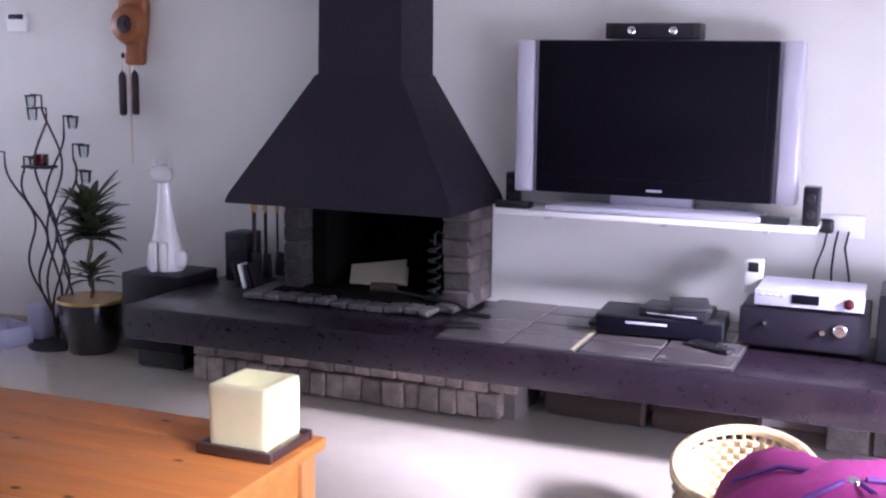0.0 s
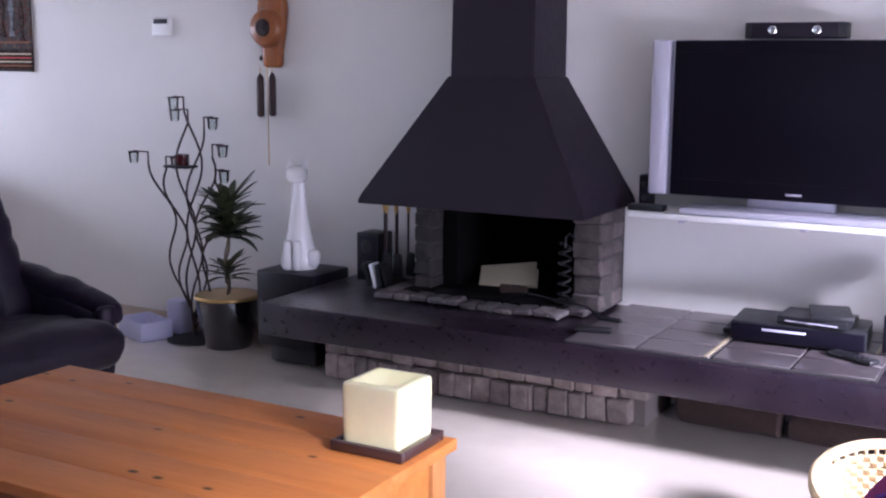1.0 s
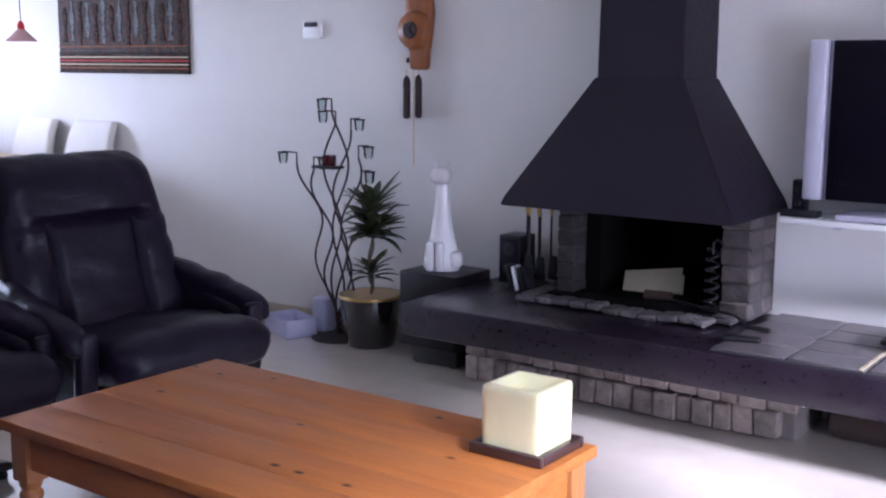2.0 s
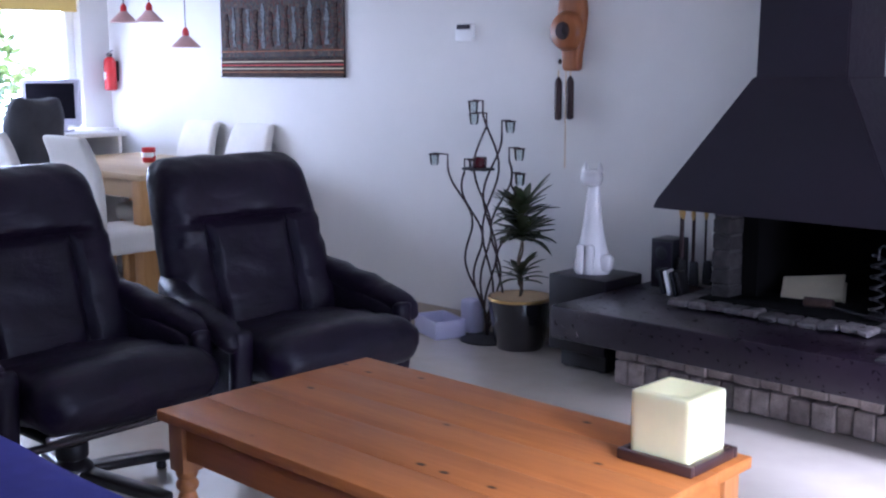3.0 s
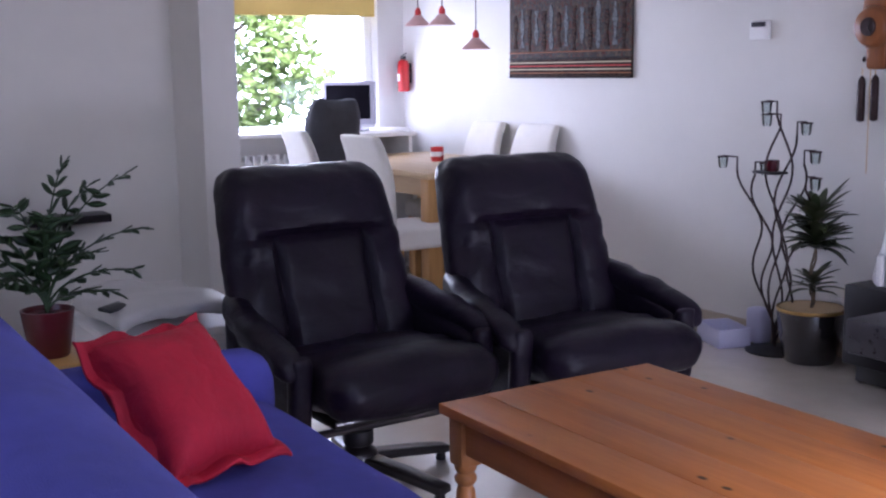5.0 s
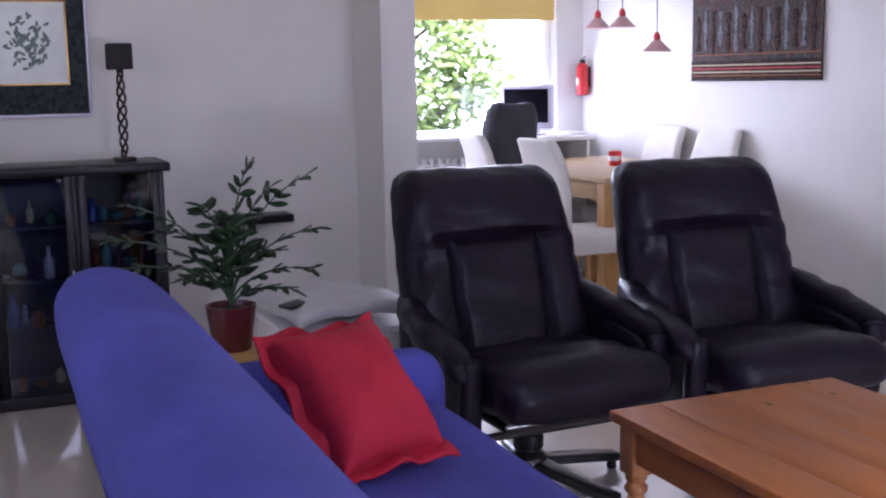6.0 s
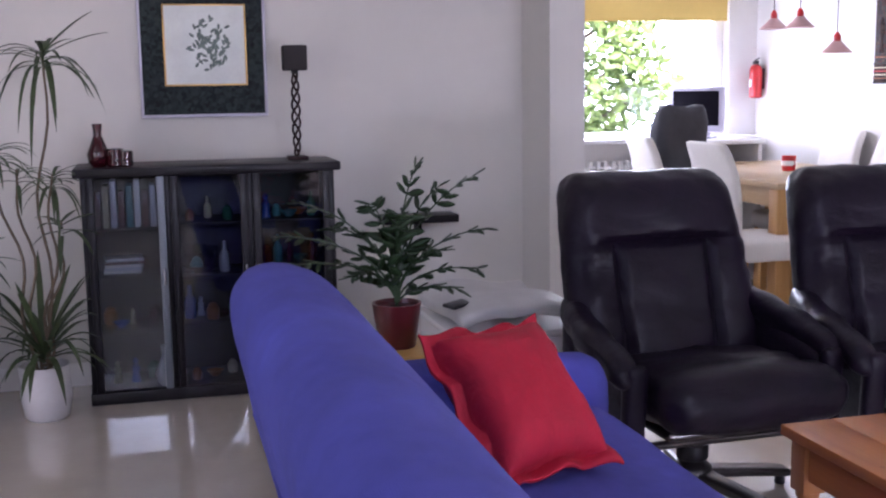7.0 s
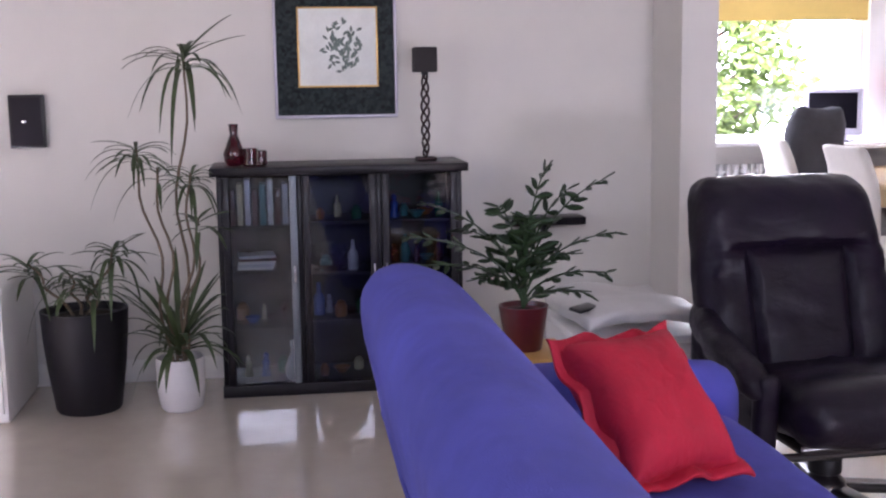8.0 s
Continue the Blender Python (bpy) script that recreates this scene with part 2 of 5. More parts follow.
WAX.node_tree.nodes["Principled BSDF"].inputs["Subsurface Radius"].default_value = (0.04, 0.03, 0.015)
TRAY = mat("dark_brown_tray", (0.045, 0.022, 0.02), 0.35, vary=0.3, coat=0.2)
WICKER = mat("pale_wicker", (0.62, 0.47, 0.27), 0.6, vary=0.3, scale=30)
PURPLE = mat("magenta_plush", (0.30, 0.025, 0.17), 0.85, vary=0.3, scale=9, bump=0.4, bscale=260)
CREAMCLOTH = mat("cream_upholstery", (0.72, 0.69, 0.64), 0.85, vary=0.07, bump=0.2, bscale=250)
YELLOWBLIND = mat("yellow_blind_cloth", (0.75, 0.55, 0.16), 0.85, vary=0.08, scale=3, bump=0.2, bscale=300)
EXTRED = mat("red_enamel", (0.55, 0.02, 0.02), 0.3, vary=0.1, coat=0.4)
CLOCKWOOD = wood_mat("clock_wood", (0.34, 0.12, 0.035), (0.17, 0.055, 0.018), 0.4, (8, 8, 1), False)
BRASS = mat("brass", (0.55, 0.36, 0.13), 0.3, 0.9, vary=0.15)
CABWOOD = mat("black_ash_cabinet", (0.008, 0.006, 0.009), 0.38, vary=0.35, scale=5, stretch=(6, 6, 0.6), coat=0.05, spec=0.3)
GLASS = glass_mat("clear_glass", (0.93, 0.96, 0.96))
CABGLASS = glass_mat("cabinet_glass", (0.68, 0.72, 0.76), 1.65)
PAPER = mat("cream_paper", (0.62, 0.55, 0.38), 0.8, vary=0.1)
LOG = mat("split_log", (0.05, 0.028, 0.02), 0.9, vary=0.4, scale=14, bump=0.7, stretch=(1, 6, 6))
TAPESTRY = cells_mat("woven_tapestry", [(0.03, 0.024, 0.028), (0.11, 0.045, 0.034), (0.075, 0.075, 0.075), (0.055, 0.045, 0.045), (0.13, 0.10, 0.075)], 75, stretch=(1, 1, 0.8))
TAPEBORDER = cells_mat("tapestry_border", [(0.055, 0.022, 0.018), (0.02, 0.014, 0.016), (0.075, 0.055, 0.042), (0.07, 0.028, 0.022)], 70, stretch=(0.7, 1, 2.2))
MOTIF = cells_mat("tapestry_motif", [(0.08, 0.09, 0.10), (0.19, 0.21, 0.22), (0.07, 0.065, 0.07)], 90)
PRINT = mat("pale_print_paper", (0.78, 0.82, 0.80), 0.6, vary=0.12, scale=9)
PRINTINK = mat("grey_green_ink", (0.16, 0.21, 0.19), 0.7, vary=0.4, scale=30)
MATBOARD = cells_mat("dark_mount_board", [(0.006, 0.007, 0.010), (0.010, 0.015, 0.018), (0.028, 0.042, 0.04), (0.008, 0.008, 0.012)], 60, rough=0.5)
GRASS = mat("lawn", (0.07, 0.11, 0.03), 0.9, vary=0.4, scale=3, bump=0.6)
HEDGE = cells_mat("hedge_leaves", [(0.02, 0.045, 0.012), (0.05, 0.09, 0.025), (0.09, 0.13, 0.04)], 14)
TREELEAF = mat("garden_tree_leaf", (0.27, 0.37, 0.10), 0.5, vary=0.65, scale=3)
LILAC = mat("lilac_plastic", (0.50, 0.50, 0.68), 0.4, vary=0.08)
PALEWRAP = mat("white_plastic_sheet", (0.52, 0.51, 0.50), 0.5, vary=0.08, scale=10, bump=0.3, bscale=18)
STOOLWOOD = wood_mat("yellow_pine_stool", (0.55, 0.33, 0.10), (0.40, 0.21, 0.06), 0.45, (0.7, 9, 9), False)
GREYSHADE = mat("charcoal_shade_cloth", (0.035, 0.03, 0.032), 0.9, vary=0.2, bump=0.3, bscale=300)
REDGLASS = mat("dark_red_glass", (0.055, 0.005, 0.009), 0.12, vary=0.2, coat=0.5)
PENDANT = mat("rose_white_pendant_shade", (0.60, 0.36, 0.33), 0.35, vary=0.1)
JACKET = mat("grey_jacket_cloth", (0.055, 0.055, 0.062), 0.9, vary=0.3, bump=0.3, bscale=200)


# ---- mesh helpers ----
def part(name, bm, material, parent=None, label="", smooth=True):
    me = bpy.data.meshes.new(name)
    bmesh.ops.recalc_face_normals(bm, faces=bm.faces)
    bm.to_mesh(me)
    bm.free()
    me.materials.append(material)
    if smooth:
        me.shade_smooth()
        me.set_sharp_from_angle(angle=radians(38))
    ob = new(name, me)
    if parent:
        ob.parent = parent
    if label:
        ob["label"] = label
    return ob


def thing(name, label, category, at=(0, 0, 0), rz=0, group="", kind=""):
    ob = new(name)
    ob.empty_display_size = 0.1
    ob.matrix_basis = pose(*at, 0, 0, rz)
    return tagged(ob, label, category, group, kind)


def box(c, s, bevel=0.004, bm=None, m=None, seg=2):
    """A bevelled block: centre c, size s."""
    own = bmesh.new()
    bmesh.ops.create_cube(own, size=1, matrix=Matrix.Diagonal((*s, 1)))
    if bevel:
        bmesh.ops.bevel(own, geom=own.edges[:], offset=min(bevel, min(s) * 0.45), segments=seg, affect="EDGES", profile=0.5)
    bmesh.ops.transform(own, matrix=Matrix.Translation(c), verts=own.verts)
    if m is not None:
        bmesh.ops.transform(own, matrix=m, verts=own.verts)
    if bm is None:
        return own
    tmp = bpy.data.meshes.new("tmp")
    own.to_mesh(tmp)
    own.free()
    bm.from_mesh(tmp)
    bpy.data.meshes.remove(tmp)
    return bm


def soft(s, r, cuts=7, fn=None, at=(0, 0, 0), wobble=0.0, puff=0.0):
    """A padded block of size s with rounding r, swollen by puff and bent by fn."""
    bm = bmesh.new()
    bmesh.ops.create_cube(bm, size=2)
    bmesh.ops.subdivide_edges(bm, edges=bm.edges[:], cuts=cuts, use_grid_fill=True)
    h = Vector(s) / 2
    for v in bm.verts:
        p = Vector([math.sin(c * math.pi / 2) if abs(c) < 1 else c for c in v.co])
        q = Vector([a * b for a, b in zip(p, h)])
        rr = min(r, min(h) * 0.98)
        core = Vector([max(-(b - rr), min(b - rr, a)) for a, b in zip(q, h)])
        d = q - core
        out = core + (d.normalized() * rr if d.length > 1e-6 else d)
        if puff:
            f = (1 - p.x ** 2) * (1 - p.y ** 2) if s[2] <= min(s[0], s[1]) else ((1 - p.y ** 2) * (1 - p.z ** 2) if s[0] <= s[1] else (1 - p.x ** 2) * (1 - p.z ** 2))
            ax = min(range(3), key=lambda i: s[i])
            out[ax] += puff * f * (1 if p[ax] > 0 else -1)
        if wobble:
            out += noise.noise_vector(out * 7 + Vector(at) * 3) * wobble + noise.noise_vector(Vector((out.x * 20, out.y * 20, out.z * 30)) + Vector(at) * 5) * wobble * 0.45
        if fn:
            out = Vector(fn(out))
        v.co = out + Vector(at)
    return bm


def lathe(profile, seg=24, at=(0, 0, 0), bm=None, sq=(1, 1)):
    """A turned body from (radius, height) pairs, bottom to top."""
    bm = bm or bmesh.new()
    rings = []
    for r, z in profile:
        rings.append([bm.verts.new((at[0] + sq[0] * r * math.cos(2 * math.pi * i / seg), at[1] + sq[1] * r * math.sin(2 * math.pi * i / seg), at[2] + z)) for i in range(seg)])
    for a, b in zip(rings, rings[1:]):
        for i in range(seg):
            bm.faces.new((a[i], a[(i + 1) % seg], b[(i + 1) % seg], b[i]))
    bm.faces.new(rings[0][::-1])
    bm.faces.new(rings[-1])
    return bm


def tube(points, r, seg=8, bm=None, taper=1.0):
    """A round bar along points."""
    bm = bm or bmesh.new()
    pts = [Vector(p) for p in points]
    rings, ref = [], Vector((0.31, 0.17, 0.93))
    for i, p in enumerate(pts):
        d = (pts[min(i + 1, len(pts) - 1)] - pts[max(i - 1, 0)]).normalized()
        if abs(d.dot(ref)) > 0.97:
            ref = Vector((0.9, 0.3, 0.2))
        u = d.cross(ref).normalized()
        w = d.cross(u)
        rad = r * (1 + (taper - 1) * i / max(1, len(pts) - 1))
        rings.append([bm.verts.new(p + u * rad * math.cos(2 * math.pi * k / seg) + w * rad * math.sin(2 * math.pi * k / seg)) for k in range(seg)])
    for a, b in zip(rings, rings[1:]):
        for k in range(seg):
            bm.faces.new((a[k], a[(k + 1) % seg], b[(k + 1) % seg], b[k]))
    bm.faces.new(rings[0][::-1])
    bm.faces.new(rings[-1])
    return bm


def prism(poly, z0, z1, bm=None):
    """An upright prism over a plan outline."""
    bm = bm or bmesh.new()
    lo, hi = [bm.verts.new((x, y, z0)) for x, y in poly], [bm.verts.new((x, y, z1)) for x, y in poly]
    bm.faces.new(lo[::-1])
    bm.faces.new(hi)
    for i in range(len(poly)):
        j = (i + 1) % len(poly)
        bm.faces.new((lo[i], lo[j], hi[j], hi[i]))
    return bm


def strap(bm, start, heading, length, width, rise, droop, thick=0.0012, steps=7, fold=0.25):
    """A long leaf: leaves start along heading, climbs by rise, then droops; folded along its rib, with thickness."""
    side = Vector((-heading.y, heading.x, 0)).normalized()
    p, rows = Vector(start), []
    for i in range(steps + 1):
        t = i / steps
        w = width * (math.sin(math.pi * min(1, 0.12 + t * 0.88)) ** 0.7) * 0.5 + 0.0008
        p = Vector(start) + heading * (length * t * (1 - 0.25 * droop * t)) + Vector((0, 0, rise * length * t - droop * length * t * t))
        up = Vector((0, 0, fold * w))
        rows.append([bm.verts.new(p - side * w + up), bm.verts.new(p), bm.verts.new(p + side * w + up), bm.verts.new(p - Vector((0, 0, thick)))])
    for a, b in zip(rows, rows[1:]):
        bm.faces.new((a[0], a[1], b[1], b[0]))
        bm.faces.new((a[1], a[2], b[2], b[1]))
        bm.faces.new((a[0], b[0], b[3], a[3]))
        bm.faces.new((a[2], a[3], b[3], b[2]))
    return bm


def leaflet(bm, p, along, out, length, width):
    """A short thick oval leaf."""
    n = along.cross(out).normalized()
    side = n.cross(out).normalized()
    loop = []
    for t, w in ((0, 0.12), (0.3, 0.85), (0.6, 1.0), (0.85, 0.6), (1, 0.05)):
        c = p + out * length * t
        loop.append((bm.verts.new(c + side * w * width / 2), bm.verts.new(c - n * width * 0.12), bm.verts.new(c - side * w * width / 2), bm.verts.new(c - n * width * 0.2)))
    for a, b in zip(loop, loop[1:]):
        bm.faces.new((a[0], a[1], b[1], b[0]))
        bm.faces.new((a[1], a[2], b[2], b[1]))
        bm.faces.new((a[2], a[3], b[3], b[2]))
        bm.faces.new((a[3], a[0], b[0], b[3]))


# ---- structure ----
def wall(name, blocks, label, material=PLASTER):
    bm = bmesh.new()
    for x0, x1, y0, y1, z0, z1 in blocks:
        box(((x0 + x1) / 2, (y0 + y1) / 2, (z0 + z1) / 2), (x1 - x0, y1 - y0, z1 - z0), 0, bm)
    return tagged(part(name, bm, material, smooth=False), label, "wall", kind="structure")


H = 2.5
NY = 4.13
wall("wall_north", [(-7.4, -2.19, NY, 4.35, 0, H), (-1.61, 1.8, NY, 4.35, 0, H), (-2.19, -1.61, NY, 4.35, 0, 0.38), (-2.19, -1.61, NY, 4.35, 0.80, H)], "off-white plastered living room wall behind the fireplace")
wall("wall_west", [(-5.3, -5.1, -2.7, 1.72, 0, H)], "off-white plastered wall behind the display cabinet")
wall("wall_divider", [(-7.2, -4.72, 1.72, 1.88, 0, H)], "off-white plastered stub wall beside the dining area")
wall("wall_dining", [(-7.4, -7.2, 1.72, 1.90, 0, H), (-7.4, -7.2, 3.92, NY, 0, H), (-7.4, -7.2, 1.90, 3.92, 0, 0.86), (-7.4, -7.2, 1.90, 3.92, 2.2, H)], "white dining area wall with a wide window")
wall("wall_east", [(1.6, 1.8, -2.7, -0.7, 0, H), (1.6, 1.8, 3.25, NY, 0, H), (1.6, 1.8, 1.75, 3.25, 0, 0.06), (1.6, 1.8, 1.75, 3.25, 2.3, H), (1.6, 1.8, 1.55, 1.75, 0, H), (1.6, 1.8, -0.7, 1.55, 0, 1.75), (1.6, 1.8, -0.7, 1.55, 2.3, H)], "off-white wall with garden doors and a high strip window")
wall("wall_south", [(-5.3, -2.25, -2.9, -2.7, 0, H), (0.45, 1.8, -2.9, -2.7, 0, H), (-2.25, 0.45, -2.9, -2.7, 0, 0.25), (-2.25, 0.45, -2.9, -2.7, 2.25, H)], "plain off-white plastered wall with a garden window")
tagged(part("floor", box((-2.8, 0.72, -0.05), (9.2, 7.24, 0.1), 0), FLOOR, smooth=False), "polished beige stone floor with soft reflections", "floor", kind="structure")
# slab runs past the east wall: an added, unseen eave holding back sun
tagged(part("ceiling", box((-2.45, 0.72, H + 0.05), (9.9, 7.24, 0.1), 0), CEIL, smooth=False), "plain white painted ceiling with an unseen added eave that blocks sun", "ceiling", kind="structure")
bm = box((-5.12, NY - 0.008, 0.035), (4.16, 0.016, 0.07), 0.003)
tagged(part("baseboard_1", bm, SKIRT), "low beige skirting along the plastered wall", "baseboard", kind="structure")
bm = box((-5.092, -0.5, 0.05), (0.016, 4.38, 0.10), 0.003)
tagged(part("baseboard_2", bm, WHITE), "white painted skirting behind the plants", "baseboard", kind="structure")


def window(name, x, y0, y1, z0, z1, bars, label, sill):
    """A white framed window in a wall of constant x."""
    w = tagged(new(name), label, "window", kind="structure")
    f = 0.06
    for nm, c, s in (("window_frame", (x, (y0 + y1) / 2, z0 + f / 2), (0.07, y1 - y0, f)), ("window_frame", (x, (y0 + y1) / 2, z1 - f / 2), (0.07, y1 - y0, f)),
                     ("window_frame", (x, y0 + f / 2, (z0 + z1) / 2), (0.07, f, z1 - z0 - 2 * f)), ("window_frame", (x, y1 - f / 2, (z0 + z1) / 2), (0.07, f, z1 - z0 - 2 * f))):
        part(nm, box(c, s, 0.006), WHITE, w)
    edges = [y0 + f] + [b for b in bars] + [y1 - f]
    for b in bars:
        part("mullion", box((x, b, (z0 + z1) / 2), (0.06, 0.05, z1 - z0 - 2 * f), 0.005), WHITE, w)
    for a, b in zip(edges, edges[1:]):
        p = part("pane", box((x, (a + b) / 2, (z0 + z1) / 2), (0.006, b - a - 0.05, z1 - z0 - 2 * f), 0), GLASS, w, smooth=False)
        p.visible_shadow = False
    if sill:
        part("window_sill", box((x + 0.17, (y0 + y1) / 2 + 0.07, z0 + 0.015), (0.30, y1 - y0 + 0.14, 0.03), 0.006), WHITE, w)
    return w


window("window_1", -7.32, 1.90, 3.92, 0.86, 2.2, [], "wide white-framed dining window with a deep sill", True)
window("window_2", 1.68, 1.75, 3.25, 0.06, 2.3, [2.5], "tall white-framed garden doors", False)
window("window_3", 1.68, -0.7, 1.55, 1.75, 2.3, [0.25], "high white-framed strip window", False)

# garden outside
bm = bmesh.new()
bmesh.ops.create_grid(bm, x_segments=24, y_segments=24, size=60)
for v in bm.verts:
    v.co.z = -0.15 + 0.05 * noise.noise(v.co * 0.3)
    if -7.6 < v.co.x < 2.9 and -3.2 < v.co.y < 4.6:
        v.co.z = -0.25
tagged(part("ground", bm, GRASS), "green garden lawn outside the windows", "lawn", kind="structure")


def tree(at, h, spread, n, seed):
    rnd = random.Random(seed)
    t = thing("garden_tree", "leafy sunlit garden tree outside the window", "tree", at)
    bm = tube([(0, 0, -0.3), (0.03, 0.02, h * 0.25), (-0.02, 0.05, h * 0.5), (0.02, 0, h * 0.8)], 0.09, 8, taper=0.3)
    tips = []
    for i in range(9):
        a, z = rnd.uniform(0, 6.28), h * rnd.uniform(0.25, 0.7)
        e = Vector((math.cos(a) * spread * 0.7, math.sin(a) * spread * 0.7, z + h * 0.2))
        tube([(0, 0, z), tuple(e * 0.5 + Vector((0, 0, z * 0.52))), tuple(e)], 0.03, 6, bm, 0.3)
        tips.append(e)
    part("trunk", bm, STEM, t)
    bm = bmesh.new()
    for i in range(n):
        a, u, r = rnd.uniform(0, 6.28), rnd.uniform(-1, 1), rnd.uniform(0.35, 1) ** 0.5
        lump = 1 + 0.22 * math.sin(3 * a + 4 * u)
        p = Vector((math.cos(a) * math.sqrt(1 - u * u) * spread * r * lump, math.sin(a) * math.sqrt(1 - u * u) * spread * r * lump, h * 0.62 + u * h * 0.42 * r))
        d = Vector((rnd.uniform(-1, 1), rnd.uniform(-1, 1), rnd.uniform(-0.8, 0.4))).normalized()
        leaflet(bm, p, Vector((rnd.uniform(-1, 1), rnd.uniform(-1, 1), 1)).normalized(), d, rnd.uniform(0.08, 0.16), 0.055)
    part("crown", bm, TREELEAF, t)
    return t


tree((-11.2, 4.15, -0.15), 2.5, 1.15, 3200, 4)
tagged(part('backdrop', box((-24, 8, 4), (0.1, 40, 9), 0), glow_mat('bright_sky_haze', (0.95, 0.98, 1.0), 3.0), smooth=False), 'plain bright hazy sky beyond the garden', 'backdrop', kind='structure')
rnd = random.Random(11)
bm = bmesh.new()
for i in range(2600):
    p = Vector((9.0 + rnd.uniform(-0.4, 0.4), rnd.uniform(-9, 13), rnd.uniform(-0.2, 1.6 + 0.3 * math.sin(i))))
    leaflet(bm, p, Vector((0.2, rnd.uniform(-1, 1), 1)).normalized(), Vector((-0.8, rnd.uniform(-1, 1), rnd.uniform(-1, 0.6))).normalized(), 0.22, 0.13)
tagged(part("hedge", bm, HEDGE), "dense green garden hedge beyond the lawn", "hedge", kind="stuff")

# ---- hearth and fireplace ----
HY, HZ = 3.43, 0.38
hearth = thing("raised_hearth", "long dark glazed raised hearth on a brick plinth", "hearth", (-1.2, 3.78, 0))


def rough(bm, size, freq=23):
    """Knocks a stone out of square."""
    for v in bm.verts:
        v.co += noise.noise_vector(v.co * freq) * size
    return bm


def hp(name, bm, m, label="", smooth=True):
    bmesh.ops.translate(bm, vec=(1.2, -3.78, 0), verts=bm.verts)
    return part(name, bm, m, hearth, label, smooth)


hp("slab", box((-0.97, (HY + NY) / 2 - 0.002, 0.305), (3.54, NY - HY - 0.004, 0.13), 0.010), SLAB, "dark brown-black glazed slab")
# tiled top of the media side
tx0, tx1, ty0, ty1 = -1.46, -0.46, 3.46, 4.11
hp("tile_bed", box(((tx0 + tx1) / 2, (ty0 + ty1) / 2, 0.372), (tx1 - tx0, ty1 - ty0, 0.008), 0), GROUT)
nx, ny = 4, 4
for i in range(nx):
    for j in range(ny):
        w, d = (tx1 - tx0) / nx, (ty1 - ty0) / ny
        hp("tile", box((tx0 + (i + 0.5) * w, ty0 + (j + 0.5) * d, 0.377), (w - 0.008, d - 0.008, 0.010), 0.0025, seg=1), TILE)
hp("edge_strip", box((-0.505, ty0 + 0.42, 0.3835), (0.010, 0.20, 0.004), 0), BRASSLINE, "brass-coloured tile edge strip", False)
hp("edge_strip", box((-0.975, (ty0 + ty1) / 2, 0.3835), (0.012, ty1 - ty0, 0.004), 0), BRASSLINE, "brass-coloured tile edge strip", False)
# brick plinth
hp("plinth_core", box((-1.97, 3.95, 0.12), (1.38, 0.30, 0.24), 0), MORTAR, smooth=False)
rnd = random.Random(3)
for z0, hh, y0, lo, hi in ((0.004, 0.104, 3.782, 0.055, 0.095), (0.108, 0.126, 3.788, 0.07, 0.12)):
    bx = -2.655
    while bx < -1.33:
        w = rnd.uniform(lo, hi)
        stone = box((bx + w / 2, y0 + rnd.uniform(-0.010, 0.006), z0 + hh / 2), (w - 0.004, 0.07, hh - rnd.uniform(0.002, 0.010)), 0.006, seg=1)
        for v in stone.verts:
            v.co += noise.noise_vector(v.co * 19) * 0.005
        hp("brick", stone, PLINTHBRICK)
        bx += w
hp("plinth_core", box((0.02, 4.03, 0.12), (0.44, 0.18, 0.24), 0), MORTAR, smooth=False)
for i in range(3):
    hp("brick", box((-0.13 + i * 0.15, 3.93, 0.121), (0.138, 0.05, 0.222), 0.006, seg=1), BRICK)
# raised brick curb in front of the fire
cx = -2.40
while cx < -1.60:
    w = rnd.uniform(0.05, 0.10)
    hp("brick", rough(box((cx + w / 2, 3.765 + rnd.uniform(-0.008, 0.008), 0.386 + rnd.uniform(-0.004, 0.004)), (w - 0.006, 0.09, 0.026), 0.007, seg=1), 0.008), CURBSTONE)
    cx += w
for k in range(3):
    hp("brick", box((-2.355, 3.86 + k * 0.095, 0.386), (0.09, 0.088, 0.026), 0.007, seg=1), CURBSTONE)
    hp("brick", box((-1.575, 3.86 + k * 0.095, 0.386), (0.09, 0.088, 0.026), 0.007, seg=1), CURBSTONE)
hp("fire_bed", box((-1.965, 3.95, 0.392), (0.69, 0.28, 0.024), 0.003), SOOT)
# pillars
for x0, x1 in ((-2.30, -2.222), (-1.61, -1.495)):
    hp("pillar_core", box(((x0 + x1) / 2, 4.008, 0.59), (x1 - x0 - 0.008, 0.236, 0.415), 0), DARKMORTAR, smooth=False)
    for k in range(6):
        for jy in range(2):
            o = 0.004 * rnd.uniform(-1, 1)
            hp("brick", rough(box(((x0 + x1) / 2 + o, 3.935 + jy * 0.118, 0.415 + k * 0.066), (x1 - x0, 0.112, 0.062), 0.007, seg=1), 0.009), BRICK if x0 > -2 else SOOTBRICK)
# firebox behind the opening
for c, s in (((-1.9, 4.635, 0.6), (0.70, 0.05, 0.52)), ((-2.185, 4.05, 0.595), (0.07, 0.155, 0.40)), ((-2.185, 4.37, 0.6), (0.06, 0.48, 0.46)), ((-1.615, 4.37, 0.6), (0.06, 0.48, 0.46)), ((-1.9, 4.39, 0.835), (0.66, 0.52, 0.05)), ((-1.9, 4.39, 0.365), (0.66, 0.52, 0.05))):
    hp("firebox_plate", box(c, s, 0.003, seg=1), SOOT, "soot-black firebox plate", False)

# hood
hood = thing("chimney_hood", "black-brown painted flared metal chimney hood over the fireplace", "chimney hood", (-1.92, 3.9, 0.77))


